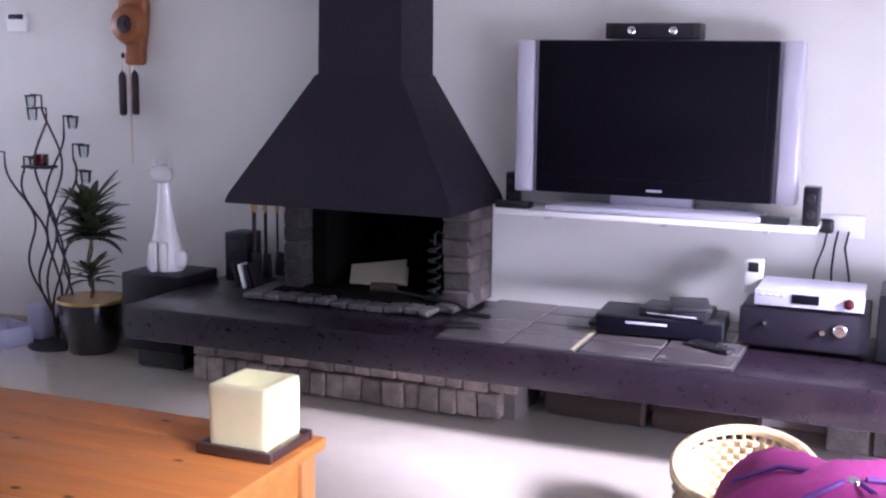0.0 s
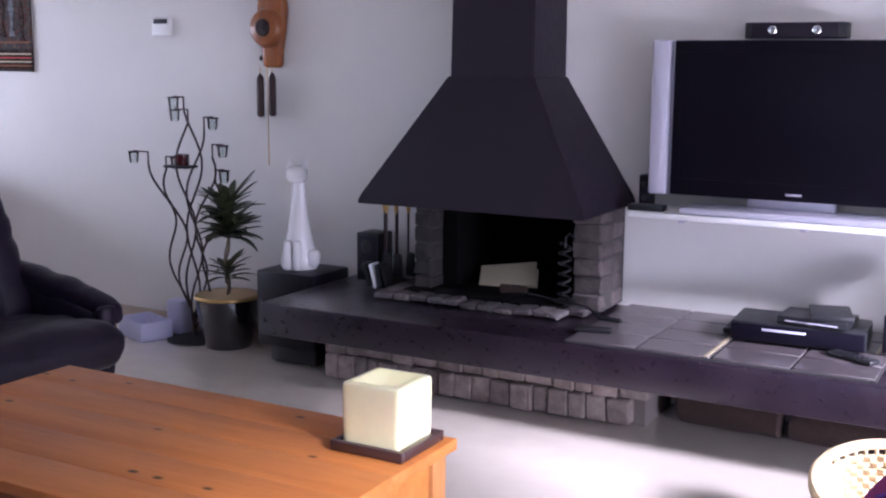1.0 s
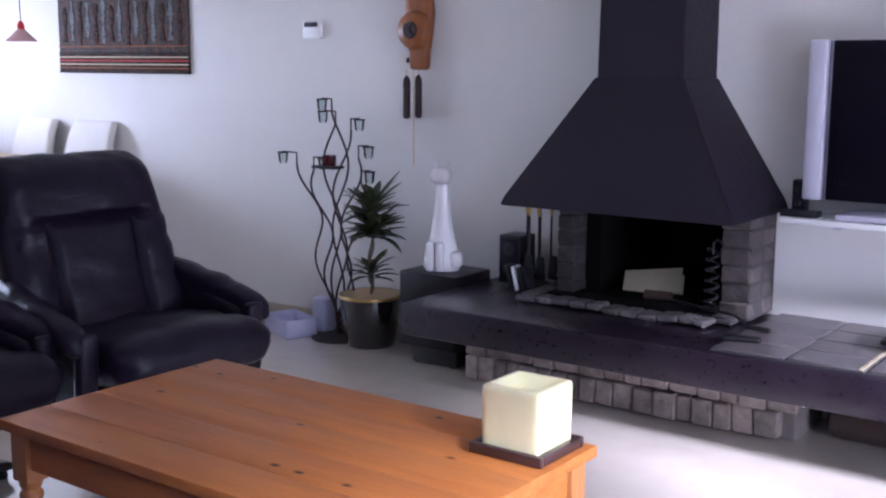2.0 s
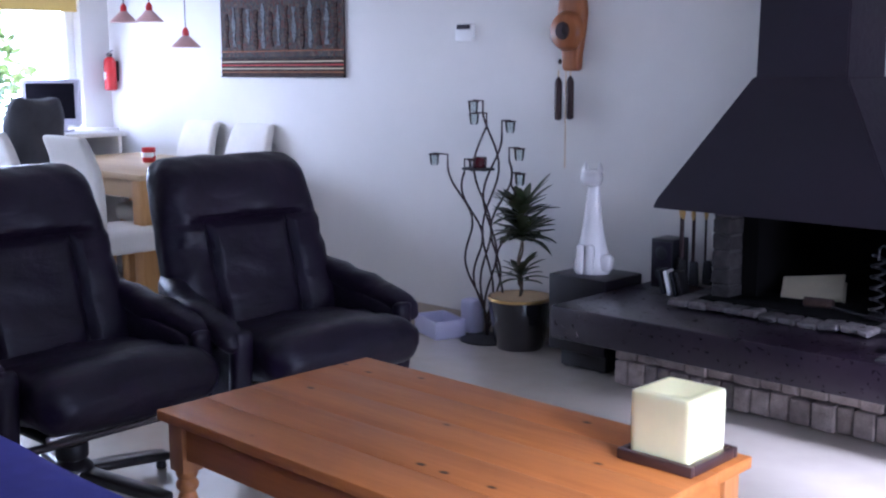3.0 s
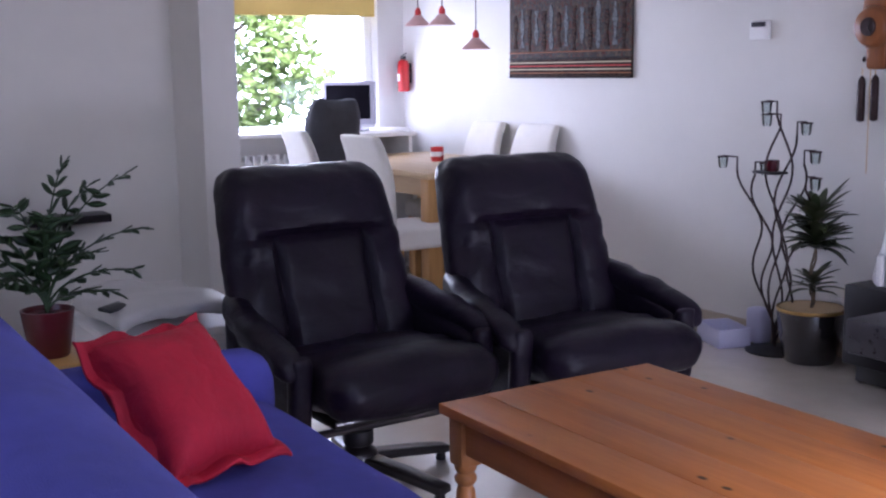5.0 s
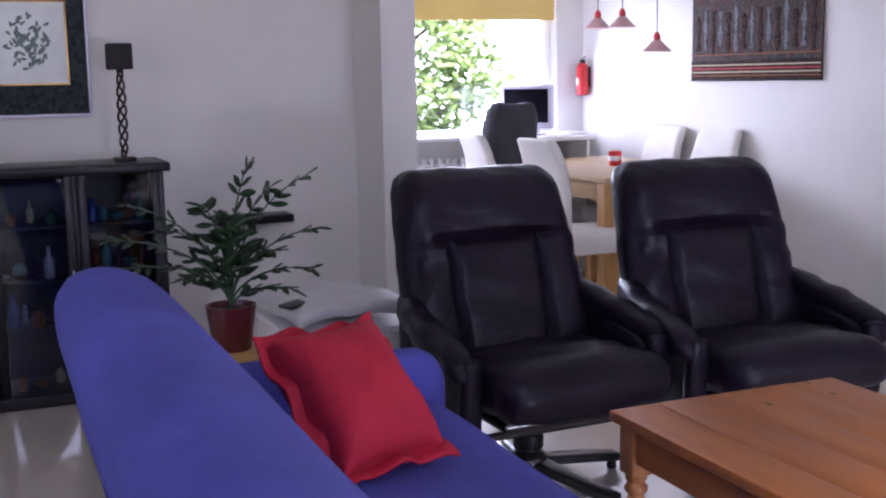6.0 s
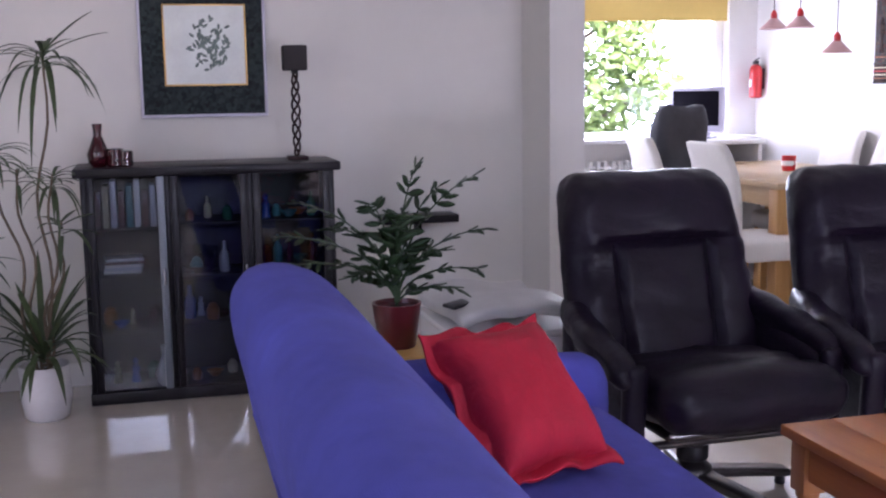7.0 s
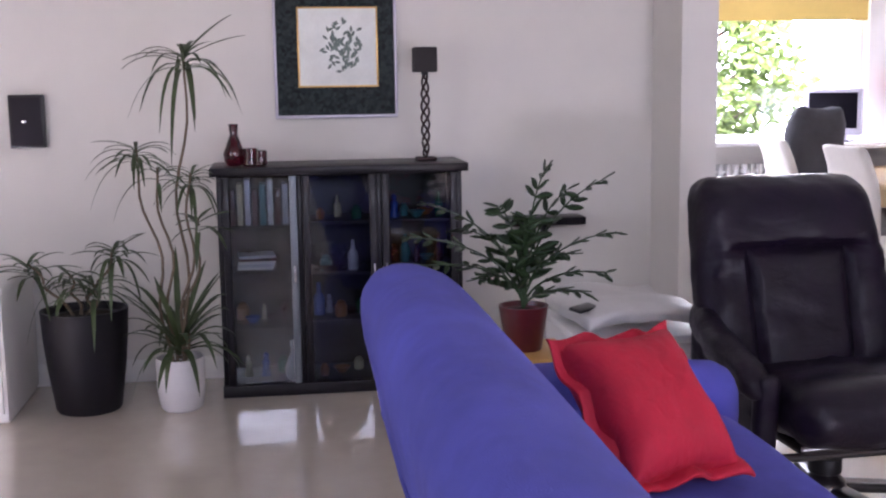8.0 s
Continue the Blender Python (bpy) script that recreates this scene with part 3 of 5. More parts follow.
def frustum(pr):
    """Walls through rings (x0, x1, y0, y1, z)."""
    bm = bmesh.new()
    rings = [[bm.verts.new(p) for p in ((x0, y0, z), (x1, y0, z), (x1, y1, z), (x0, y1, z))] for x0, x1, y0, y1, z in pr]
    for a, b in zip(rings, rings[1:]):
        for i in range(4):
            bm.faces.new((a[i], a[(i + 1) % 4], b[(i + 1) % 4], b[i]))
    bm.faces.new(rings[0][::-1])
    bm.faces.new(rings[-1])
    bmesh.ops.bevel(bm, geom=[e for e in bm.edges], offset=0.005, segments=2, affect="EDGES")
    return bm


def hpart(name, pr, m):
    bm = frustum(pr)
    bmesh.ops.translate(bm, vec=(1.92, -3.9, -0.77), verts=bm.verts)
    part(name, bm, m, hood)


hpart("skirt", [(-2.385, -1.455, 3.585, NY - 0.003, 0.768), (-2.375, -1.465, 3.595, NY - 0.003, 0.80), (-2.12, -1.745, 3.80, NY - 0.003, 1.235), (-2.115, -1.75, 3.81, NY - 0.003, 1.25)], HOOD)
hpart("flue", [(-2.105, -1.76, 3.815, NY - 0.003, 1.245), (-2.09, -1.765, 3.83, NY - 0.003, H - 0.002)], HOOD)
hpart("rim_bracket", [(-2.44, -2.385, 3.96, 4.10, 0.775), (-2.44, -2.36, 3.96, 4.10, 0.872)], HOOD)

# ---- coffee table ----
TX0, TX1, TY0, TY1, TZ = -2.244, -1.097, 1.37, 2.018, 0.52
table = thing("coffee_table", "honey-coloured knotty pine coffee table with turned legs", "coffee table", ((TX0 + TX1) / 2, (TY0 + TY1) / 2, 0))
L, W = TX1 - TX0, TY1 - TY0
for k in range(5):
    part("top_board", box((0, -W / 2 + (k + 0.5) * W / 5, TZ - 0.0125), (L, W / 5 - 0.0004, 0.025), 0.003 if k in (0, 4) else 0.0004), PINE, table)
for s in (-1, 1):
    part("apron", box((0, s * (W / 2 - 0.036), TZ - 0.07), (L - 0.148, 0.02, 0.085), 0.004), PINE, table)
    part("apron", box((s * (L / 2 - 0.036), 0, TZ - 0.07), (0.02, W - 0.148, 0.085), 0.004), PINE, table)
    for t in (-1, 1):
        bm = box((s * (L / 2 - 0.045), t * (W / 2 - 0.045), TZ - 0.085), (0.056, 0.056, 0.118), 0.004)
        lathe([(0.021, 0), (0.025, 0.02), (0.021, 0.05), (0.016, 0.06), (0.022, 0.07), (0.026, 0.18), (0.0275, 0.25), (0.023, 0.31), (0.018, 0.325), (0.026, 0.335), (0.027, 0.345), (0.020, 0.356), (0.026, 0.366), (0.026, 0.376)], 20, (s * (L / 2 - 0.045), t * (W / 2 - 0.045), 0), bm)
        part("turned_leg", bm, PINE_LEG, table)

tray = thing("candle_tray", "square dark brown wooden candle tray on the coffee table", "tray", (-1.201, 1.906, TZ))
part("base", box((0, 0, 0.006), (0.164, 0.164, 0.010), 0.003), TRAY, tray)
for s in (-1, 1):
    part("rim", box((0, s * 0.079, 0.012), (0.172, 0.014, 0.022), 0.003), TRAY, tray)
    part("rim", box((s * 0.079, 0, 0.012), (0.014, 0.144, 0.022), 0.003), TRAY, tray)
cw, ch, hole = 0.136, 0.133, 0.052
bm = soft((cw, cw, ch), 0.008, 9, wobble=0.0015, at=(0, 0, ch / 2))
for v in bm.verts:
    r = max(abs(v.co.x), abs(v.co.y))
    if v.co.z > ch - 0.004 and r < hole:
        v.co.z -= 0.028 * min(1, (hole - r) / 0.018)
candle = tagged(part("candle", bm, WAX), "square cream block candle with a hollowed top", "candle")
part("wax_pool", lathe([(0.05, 0.0), (0.047, 0.003), (0.01, 0.002)], 20, (0, 0, ch - 0.0275)), WAX, candle)
candle.matrix_basis = pose(-1.201, 1.906, TZ + 0.0115)


# ---- recliners ----
def recliner(at, rz):
    c = thing("leather_recliner", "black leather swivel recliner with padded headrest on a star base", "armchair", at, rz, group="recliners")
    # local frame: faces +x; seat front near x=+0.35

    # one padded back, quilted into headrest, lumbar panel and bolsters by soft creases
    dip = lambda d, w: math.exp(-(d / w) ** 2)

    def quilted():
        bm = soft((0.18, 0.622, 0.66), 0.075, 31, None, (-0.175, 0, 0.655), 0.010, 0.006)
        cut = lambda p, n: bmesh.ops.bisect_plane(bm, geom=bm.verts[:] + bm.edges[:] + bm.faces[:], plane_co=p, plane_no=n)
        cut((-0.165, 0, 0), (1, 0, 0))
        for o in (-0.026, -0.013, 0.0, 0.013, 0.026):
            cut((0, 0, 0.772 + o), (0, 0, 1))
            for s in (-1, 1):
                cut((0, s * (0.150 + o), 0.55), (0, s, -0.06))
        tag = []
        for f in bm.faces:
            p = f.calc_center_median()
            if p.x < -0.165:
                tag.append("backrest")
            elif p.z > 0.772:
                tag.append("headrest")
            elif abs(p.y) < 0.150 + 0.06 * (p.z - 0.55):
                tag.append("lumbar_cushion")
            else:
                tag.append("side_bolster" if p.y > 0 else "side_bolster ")
        for v in bm.verts:
            x, y, z = v.co
            if x > -0.15:
                yv = 0.150 + 0.06 * (z - 0.55)
                fade = min(1.0, (x + 0.15) / 0.05)
                g = dip(abs(y) - yv, 0.016) * min(1, max(0, (0.80 - z) / 0.03)) if z < 0.80 else 0.0
                g = max(g, dip(z - 0.772, 0.017) * (1.0 if abs(y) < 0.18 else max(0.25, dip(abs(y) - 0.18, 0.06))))
                g = max(g, 0.6 * dip(z - 0.70 + 0.1 * (abs(y) - 0.24), 0.017) * (1 if abs(y) > 0.19 else 0))
                g = max(g, 0.45 * dip(z - 0.58 + 0.02 * math.sin(9 * y), 0.018) * (1 if abs(y) < 0.13 else 0))
                fold = 0.006 * math.sin(42 * z + 14 * abs(y) + 3 * math.sin(9 * y)) * dip(abs(y) - 0.24, 0.04)
                puff = 0.016 * dip(z - 0.875, 0.08) + 0.007 * dip(abs(y) - 0.235, 0.05) * dip(z - 0.55, 0.17)
                v.co.x += fade * (puff + fold - 0.030 * g)
            h = z - 0.40
            v.co.x += -0.30 * h - 0.10 * h * h
            v.co.y *= 1.09 - 0.30 * max(0.0, h - 0.02) - 0.5 * max(0.0, h - 0.40) ** 2
        return bm, tag

    whole, tag = quilted()
    for nm in ("backrest", "headrest", "lumbar_cushion", "side_bolster", "side_bolster "):
        bm = whole.copy()
        bmesh.ops.delete(bm, geom=[f for f, q in zip(list(bm.faces), tag) if q != nm], context="FACES")
        part(nm.strip(), bm, LEATHER, c)
    seat = soft((0.61, 0.56, 0.165), 0.08, 22, lambda p: (p.x, p.y * (1 + 0.03 * math.sin(5 * p.x)), p.z + 0.13 * p.x - 0.16 * max(0, p.x - 0.17) - 0.012 * dip(p.x - 0.12, 0.03) * (1 if p.z > 0 else 0) + 0.004 * math.sin(40 * p.y + 6 * p.x) * max(0, p.x)), (0.105, 0, 0.38), 0.010, 0.018)
    part("seat", seat, LEATHER, c)
    for s in (-1, 1):
        # thin padded arm that sweeps out of the back, dips forward and ends in an upright front post
        arm = soft((0.56, 0.095, 0.10), 0.044, 20, lambda p: (p.x, p.y * (1 - 0.25 * max(0, p.x)) + s * (0.035 * math.sin(3 * p.x + 0.6) - 0.30 * max(0, -p.x - 0.14) ** 1.3), p.z * (1 - 0.7 * max(0, p.x)) - 0.17 * p.x - 0.35 * max(0, p.x - 0.17) ** 1.5 + 0.006 * math.sin(38 * p.x) * dip(p.x - 0.02, 0.12)), (-0.01, s * 0.312, 0.525), 0.010)
        part("armrest", arm, LEATHER, c)
        panel = soft((0.46, 0.05, 0.27), 0.024, 10, lambda p: (p.x - 0.1 * p.z, p.y, p.z - 0.20 * p.x), (0.0, s * 0.305, 0.385), 0.006)
        part("side_panel", panel, LEATHER, c)
        part("front_post", soft((0.05, 0.07, 0.25), 0.022, 8, lambda p: (p.x + 0.10 * p.z, p.y, p.z), (0.235, s * 0.315, 0.375), 0.004), LEATHER, c)
    part("underframe", box((0.05, 0, 0.285), (0.42, 0.44, 0.03), 0.012), BENT, c)
    part("front_bar", tube([(0.24, -0.30, 0.262), (0.24, 0.30, 0.262)], 0.013, 10), BENT, c)
    bm = lathe([(0.062, 0.065), (0.066, 0.08), (0.060, 0.10), (0.040, 0.12), (0.034, 0.2), (0.045, 0.23), (0.07, 0.27)], 20)
    part("swivel_column", bm, BENT, c)
    part("column_ring", lathe([(0.047, 0.125), (0.049, 0.13), (0.049, 0.165), (0.047, 0.17)], 20), BLACKIRON, c)
    for i in range(5):
        a = radians(72 * i + 20)
        leg = soft((0.31, 0.072, 0.030), 0.011, 5, lambda p: (p.x, p.y * (1 - 0.5 * (p.x + 0.15)), p.z - 0.12 * (p.x + 0.15) - 0.1 * max(0, p.x) ** 2), (0, 0, 0))
        bmesh.ops.transform(leg, matrix=pose(math.cos(a) * 0.19, math.sin(a) * 0.19, 0.078, 0, 0, math.degrees(a)), verts=leg.verts)
        lg = part("leg", leg, BENT, c)
        part("foot", lathe([(0.016, 0), (0.018, 0.006), (0.014, 0.03)], 12, (math.cos(a) * 0.32, math.sin(a) * 0.32, 0)), BLACKPLASTIC, lg)
    return c


r1 = recliner((-3.14, 1.615, 0), 2)
r2 = copy_thing(r1, pose(-3.03, 2.355, 0, 0, 0, -5))

# ---- sofa and cushion ----
sofa = thing("sofa", "blue fabric sofa with a rounded backrest", "sofa", (-1.75, 0.65, 0))
sx0, sx1 = -2.86, -0.62
LX = sx1 - sx0
MX = (sx0 + sx1) / 2 + 1.75


def sofa_back(p):
    z = p.z
    return (p.x - 0.02 * z, p.y * (1 - 0.25 * max(0, z)) - 0.24 * (z + 0.36), z - 0.05 * max(0, -(p.x + LX / 2 - 0.25)) ** 1.0)


part("backrest", soft((LX, 0.31, 0.765), 0.15, 18, sofa_back, (MX, -0.156, 0.4925), 0.006), BLUE, sofa)
part("seat_base", soft((LX - 0.1, 0.78, 0.26), 0.05, 8, None, (MX, 0.10, 0.21), 0.003), BLUE, sofa)
for k in range(2):
    part("seat_cushion", soft((LX / 2 - 0.10, 0.68, 0.16), 0.06, 9, None, (MX - LX / 4 + 0.04 + k * (LX / 2 - 0.08), 0.15, 0.39), 0.004, 0.015), BLUE, sofa)
part("armrest", soft((0.18, 0.76, 0.47), 0.085, 10, lambda p: (p.x, p.y, p.z - 0.03 * max(0, p.y)), (sx0 + 1.75 + 0.085, 0.14, 0.357), 0.005), BLUE, sofa)
part("seam", tube([(MX - LX / 2 + 0.16 + k * (LX - 0.32) / 12, -0.4015 + 0.003 * math.sin(k), 0.51) for k in range(13)], 0.0045, 6), BLUE, sofa)
for a in (sx0 + 1.75 + 0.12, sx1 + 1.75 - 0.12):
    for b in (-0.2, 0.38):
        part("foot", lathe([(0.022, 0), (0.028, 0.085)], 14, (a, b, 0)), BENT, sofa)

cush = soft((0.46, 0.44, 0.15), 0.02, 12, lambda p: (p.x * (1 - 0.13 * (1 - (p.y / 0.22) ** 2)), p.y * (1 - 0.13 * (1 - (p.x / 0.23) ** 2)), p.z * (0.12 + 0.88 * max(0.0, (1 - (p.x / 0.235) ** 4) * (1 - (p.y / 0.225) ** 4)) ** 0.5)), (0, 0, 0), 0.006)
for v in cush.verts:
    v.co.z *= 1.35
cushion = tagged(part("throw_cushion", cush, RED), "crimson fabric throw cushion leaning on the blue sofa", "cushion")
piping = []
for a0, b0, a1, b1 in ((-1, -1, 1, -1), (1, -1, 1, 1), (1, 1, -1, 1), (-1, 1, -1, -1)):
    for k in range(8):
        a, b = a0 + (a1 - a0) * k / 8, b0 + (b1 - b0) * k / 8
        piping.append((0.226 * a * (1 - 0.13 * (1 - b * b)), 0.216 * b * (1 - 0.13 * (1 - a * a)), 0.0))
piping.append(piping[0])
part("piping", tube(piping, 0.005, 6), RED, cushion)
fl = soft((0.53, 0.51, 0.010), 0.004, 24, lambda p: (p.x * (1 - 0.10 * (1 - (p.y / 0.25) ** 2)), p.y * (1 - 0.10 * (1 - (p.x / 0.26) ** 2)), p.z + 0.016 * math.sin(34 * p.x + 5 + 3 * p.y) + 0.016 * math.sin(31 * p.y + 4 * p.x)), (0, 0, 0), 0.008)
part("flange", fl, RED, cushion)

# cushion lies in the corner of backrest and far arm
u = (Vector((-2.02, 0.66, 0.52)) - Vector((-2.30, 0.57, 0.79))).normalized()
v0 = Vector((-2.36, 0.86, 0.78)) - Vector((-2.30, 0.57, 0.79))
w = u.cross(v0).normalized()
v1 = w.cross(u)
base = Vector((-2.250, 0.757, 0.622))
cushion.matrix_basis = Matrix.Translation((0, 0, 0)) @ Matrix(((u.x, v1.x, w.x, base.x), (u.y, v1.y, w.y, base.y), (u.z, v1.z, w.z, base.z), (0, 0, 0, 1))) @ Matrix.Diagonal((0.75, 0.585, 1.0, 1))

# ---- things on and round the hearth ----
sub = thing("subwoofer", "black square subwoofer box standing beside the hearth", "speaker", (-2.895, 3.935, 0))
part("cabinet", box((0, 0, 0.245), (0.30, 0.27, 0.33), 0.008), CABWOOD, sub)
part("plinth", box((0.01, 0.01, 0.042), (0.24, 0.21, 0.076), 0.008), BLACKPLASTIC, sub)
for a in (-0.09, 0.1):
    for b in (-0.075, 0.085):
        part("foot", lathe([(0.014, 0), (0.016, 0.008)], 10, (a, b, 0)), BLACKPLASTIC, sub)

# cat statue: one plain mesh
bm = lathe([(0.075, 0), (0.082, 0.012), (0.080, 0.05), (0.066, 0.10), (0.050, 0.17), (0.038, 0.25), (0.030, 0.32), (0.027, 0.37), (0.030, 0.385)], 22, sq=(1, 0.8))
tmpm = bpy.data.meshes.new("tmp")
for piece in (soft((0.095, 0.08, 0.075), 0.034, 6, None, (-0.004, -0.012, 0.412)), soft((0.036, 0.05, 0.13), 0.016, 5, None, (-0.035, -0.058, 0.065)), soft((0.036, 0.05, 0.13), 0.016, 5, None, (0.008, -0.062, 0.065)), soft((0.06, 0.07, 0.08), 0.028, 5, None, (0.068, -0.02, 0.05)),
              lathe([(0.016, 0), (0.011, 0.02), (0.002, 0.042)], 10, (-0.034, -0.005, 0.437)), lathe([(0.016, 0), (0.011, 0.02), (0.002, 0.042)], 10, (0.028, -0.005, 0.437))):
    piece.to_mesh(tmpm)
    piece.free()
    bm.from_mesh(tmpm)
catst = tagged(part("cat_statue", bm, CERAMIC), "tall slender white glazed ceramic cat statue on the speaker", "statue")
catst.matrix_basis = pose(-2.905, 3.925, 0.411, 0, 0, 20)


def speaker(at, w, d, h, label, rz=0):
    s = thing("loudspeaker", label, "speaker", at, rz)
    part("body", box((0, 0, h / 2), (w, d, h), 0.004), BLACKPLASTIC, s)
    part("grille", box((0, -d / 2 - 0.002, h / 2), (w * 0.86, 0.006, h * 0.9), 0.002), HOOD, s)
    for i in range(2):
        p = (0, -d / 2 - 0.005, h * (0.3 + 0.42 * i)) if h >= w else (w * (-0.22 + 0.44 * i), -d / 2 - 0.005, h / 2)
        bm = lathe([(min(w, h) * 0.26, -0.002), (min(w, h) * 0.28, 0.0), (min(w, h) * 0.2, 0.003), (min(w, h) * 0.08, 0.002)], 16)
        bmesh.ops.transform(bm, matrix=pose(*p, 90), verts=bm.verts)
        part("driver", bm, CHROME if h < w else BLACKPLASTIC, s)
    return s


speaker((-2.585, 4.03, HZ), 0.105, 0.12, 0.205, "small black bookshelf loudspeaker on the dark hearth")

tools = thing("fireside_tool_set", "dark iron fireside tools hanging on a stand", "fireplace tools", (-2.455, 4.0, HZ))
part("stand_base", lathe([(0.065, 0), (0.068, 0.008), (0.03, 0.02), (0.01, 0.03)], 18), IRON, tools)
part("stand_post", tube([(0, 0, 0.02), (0, 0, 0.37)], 0.006), IRON, tools)
part("hanger_ring", tube([(0.045 * math.cos(a * 0.524), 0.045 * math.sin(a * 0.524), 0.352) for a in range(13)], 0.004, 6), IRON, tools)
for i, (dx, dy) in enumerate(((-0.055, -0.01), (-0.02, -0.05), (0.025, -0.048), (0.055, 0.0))):
    t = part("tool", tube([(dx, dy, 0.385), (dx, dy, 0.10)], 0.0045, 8), IRON, tools)
    part("tool_head", soft((0.035, 0.016, 0.10), 0.007, 4, lambda p: (p.x * (1.2 - 4 * p.z), p.y, p.z), (dx + 0.004 * i, dy, 0.085)), BLACKIRON, t)
    part("tool_grip", lathe([(0.005, 0), (0.009, 0.02), (0.007, 0.06), (0.010, 0.075), (0.003, 0.085)], 10, (dx, dy, 0.30)), BRASS, t)
for i, (dx, c) in enumerate(((-2.50, BLACKPLASTIC), (-2.47, WHITE), (-2.44, BLACKPLASTIC), (-2.415, BLACKIRON))):
    bm = box((0, 0, 0.05), (0.014, 0.075, 0.10), 0.002)
    b = tagged(part("matchbox", bm, c), "slim dark box leaning by the fireside tools", "box", group="boxes by the fire")
    b.matrix_basis = pose(dx, 3.88, HZ + 0.003, 0, -14, 8)

# spiral iron stand at the right pillar
andiron = thing("spiral_andiron", "twisted black iron spiral stand beside the fire", "andiron", (-1.635, 3.865, 0.41))
part("foot", box((0, 0, 0.008), (0.06, 0.06, 0.014), 0.003), BLACKIRON, andiron)
part("spiral", tube([(0.022 * math.cos(i * 0.5), 0.022 * math.sin(i * 0.5), 0.012 + i * 0.0031) for i in range(70)], 0.0055, 8), BLACKIRON, andiron)
part("hook", tube([(0, 0, 0.21), (0.0, 0, 0.25), (0.02, -0.01, 0.265), (0.042, -0.01, 0.25), (0.04, -0.01, 0.235)], 0.005, 8), BLACKIRON, andiron)

paper = thing("firelighter_packet", "open cream cardboard packet leaning in the fireplace", "packet", (-1.965, 4.05, 0.404), 14)
m = pose(0, 0, 0.0, -48, -7)
part("front_panel", box((0, 0, 0.062), (0.235, 0.006, 0.115), 0.002, m=m), PAPER, paper)
part("back_panel", box((0.01, 0.03, 0.055), (0.22, 0.005, 0.10), 0.002, m=m), PAPER, paper)
part("bottom_panel", box((0, 0.015, 0.004), (0.23, 0.03, 0.006), 0.001, m=m), PAPER, paper)


def log(at, length, r, rz, rx=0):
    rr = random.Random(int(at[0] * 1000))
    prof = [(r * rr.uniform(0.94, 1.04), length * i / 6) for i in range(7)]
    bm = lathe([(r * 0.9, -0.004)] + prof + [(r * 0.9, length + 0.004)], 14)
    for v in bm.verts:
        v.co += noise.noise_vector(v.co * 14 + Vector(at)) * r * 0.18
    ob = tagged(part("firewood_log", bm, LOG), "split brown firewood log in the dark hearth recess", "log", group="firewood logs")
    ob.matrix_basis = pose(*at, 90, rx, rz)
    return ob


for x, y, z, r, rz in ((-1.22, 4.02, 0.058, 0.052, 92), (-1.18, 3.93, 0.062, 0.056, 86), (-0.80, 4.03, 0.062, 0.056, 94), (-0.78, 3.92, 0.055, 0.05, 88), (-1.05, 3.97, 0.155, 0.048, 90)):
    log((x, y, z), 0.36, r, rz)
log((-1.93, 3.93, 0.422), 0.10, 0.018, 100)

poker = thing("poker", "thin black iron poker lying on the hearth", "poker", (-1.52, 3.80, HZ), -8)
part("rod", tube([(-0.28, 0.02, 0.052), (0.0, 0.0, 0.040), (0.06, -0.01, 0.016)], 0.005), BLACKIRON, poker)
part("handle", soft((0.10, 0.018, 0.016), 0.007, 4, None, (0.105, -0.014, 0.011)), BLACKIRON, poker)
ash = tagged(part("ash_scoop", soft((0.13, 0.07, 0.016), 0.007, 6, lambda p: (p.x, p.y * (0.7 - 2.6 * p.x), p.z)), BLACKIRON), "small flat black iron ash scoop", "scoop")
ash.matrix_basis = pose(-1.41, 3.60, HZ + 0.010, 0, 0, 10)

# television wall
shelf = thing("wall_shelf", "white laminate wall shelf under the television", "shelf", (-0.84, 4.0, 0.775))
part("board", box((0.005, 0.0, -0.010), (1.13, 0.256, 0.020), 0.004), SHELFW, shelf)
for a in (-0.38, 0.05, 0.40):
    part("bracket", box((a, 0.03, -0.029), (0.022, 0.19, 0.018), 0.003), SILVER, shelf)

tv = thing("television", "large flat television with a silver frame and side speakers", "television", (-0.855, 3.985, 0.775))
part("housing", box((0, 0.045, 0.335), (1.01, 0.075, 0.555), 0.012), SILVER, tv)
part("bezel", box((0.0, -0.002, 0.335), (0.845, 0.03, 0.55), 0.006), SCREEN, tv, "glossy black bezel")
part("screen", box((0.0, -0.0185, 0.345), (0.785, 0.006, 0.45), 0.001), SCREEN, tv, "dark switched-off screen")
part("badge", box((0.02, -0.0195, 0.083), (0.055, 0.005, 0.009), 0.002), SILVER, tv)
for s in (-1, 1):
    part("side_speaker", box((s * 0.470, 0.0, 0.335), (0.066, 0.05, 0.555), 0.010), SILVER, tv)
part("neck", box((0, 0.05, 0.035), (0.30, 0.05, 0.07), 0.006), SILVER, tv)
part("stand", soft((0.76, 0.19, 0.024), 0.010, 6, None, (0.02, -0.005, 0.0125)), SILVER, tv)
tvc = speaker((-0.87, 4.04, 1.391), 0.335, 0.10, 0.055, "low black centre loudspeaker on top of the television")
speaker((-0.297, 3.96, 0.775), 0.054, 0.08, 0.13, "small black satellite loudspeaker at the end of the shelf")
speaker((-1.385, 4.04, 0.775), 0.045, 0.06, 0.12, "small black satellite loudspeaker behind the television")
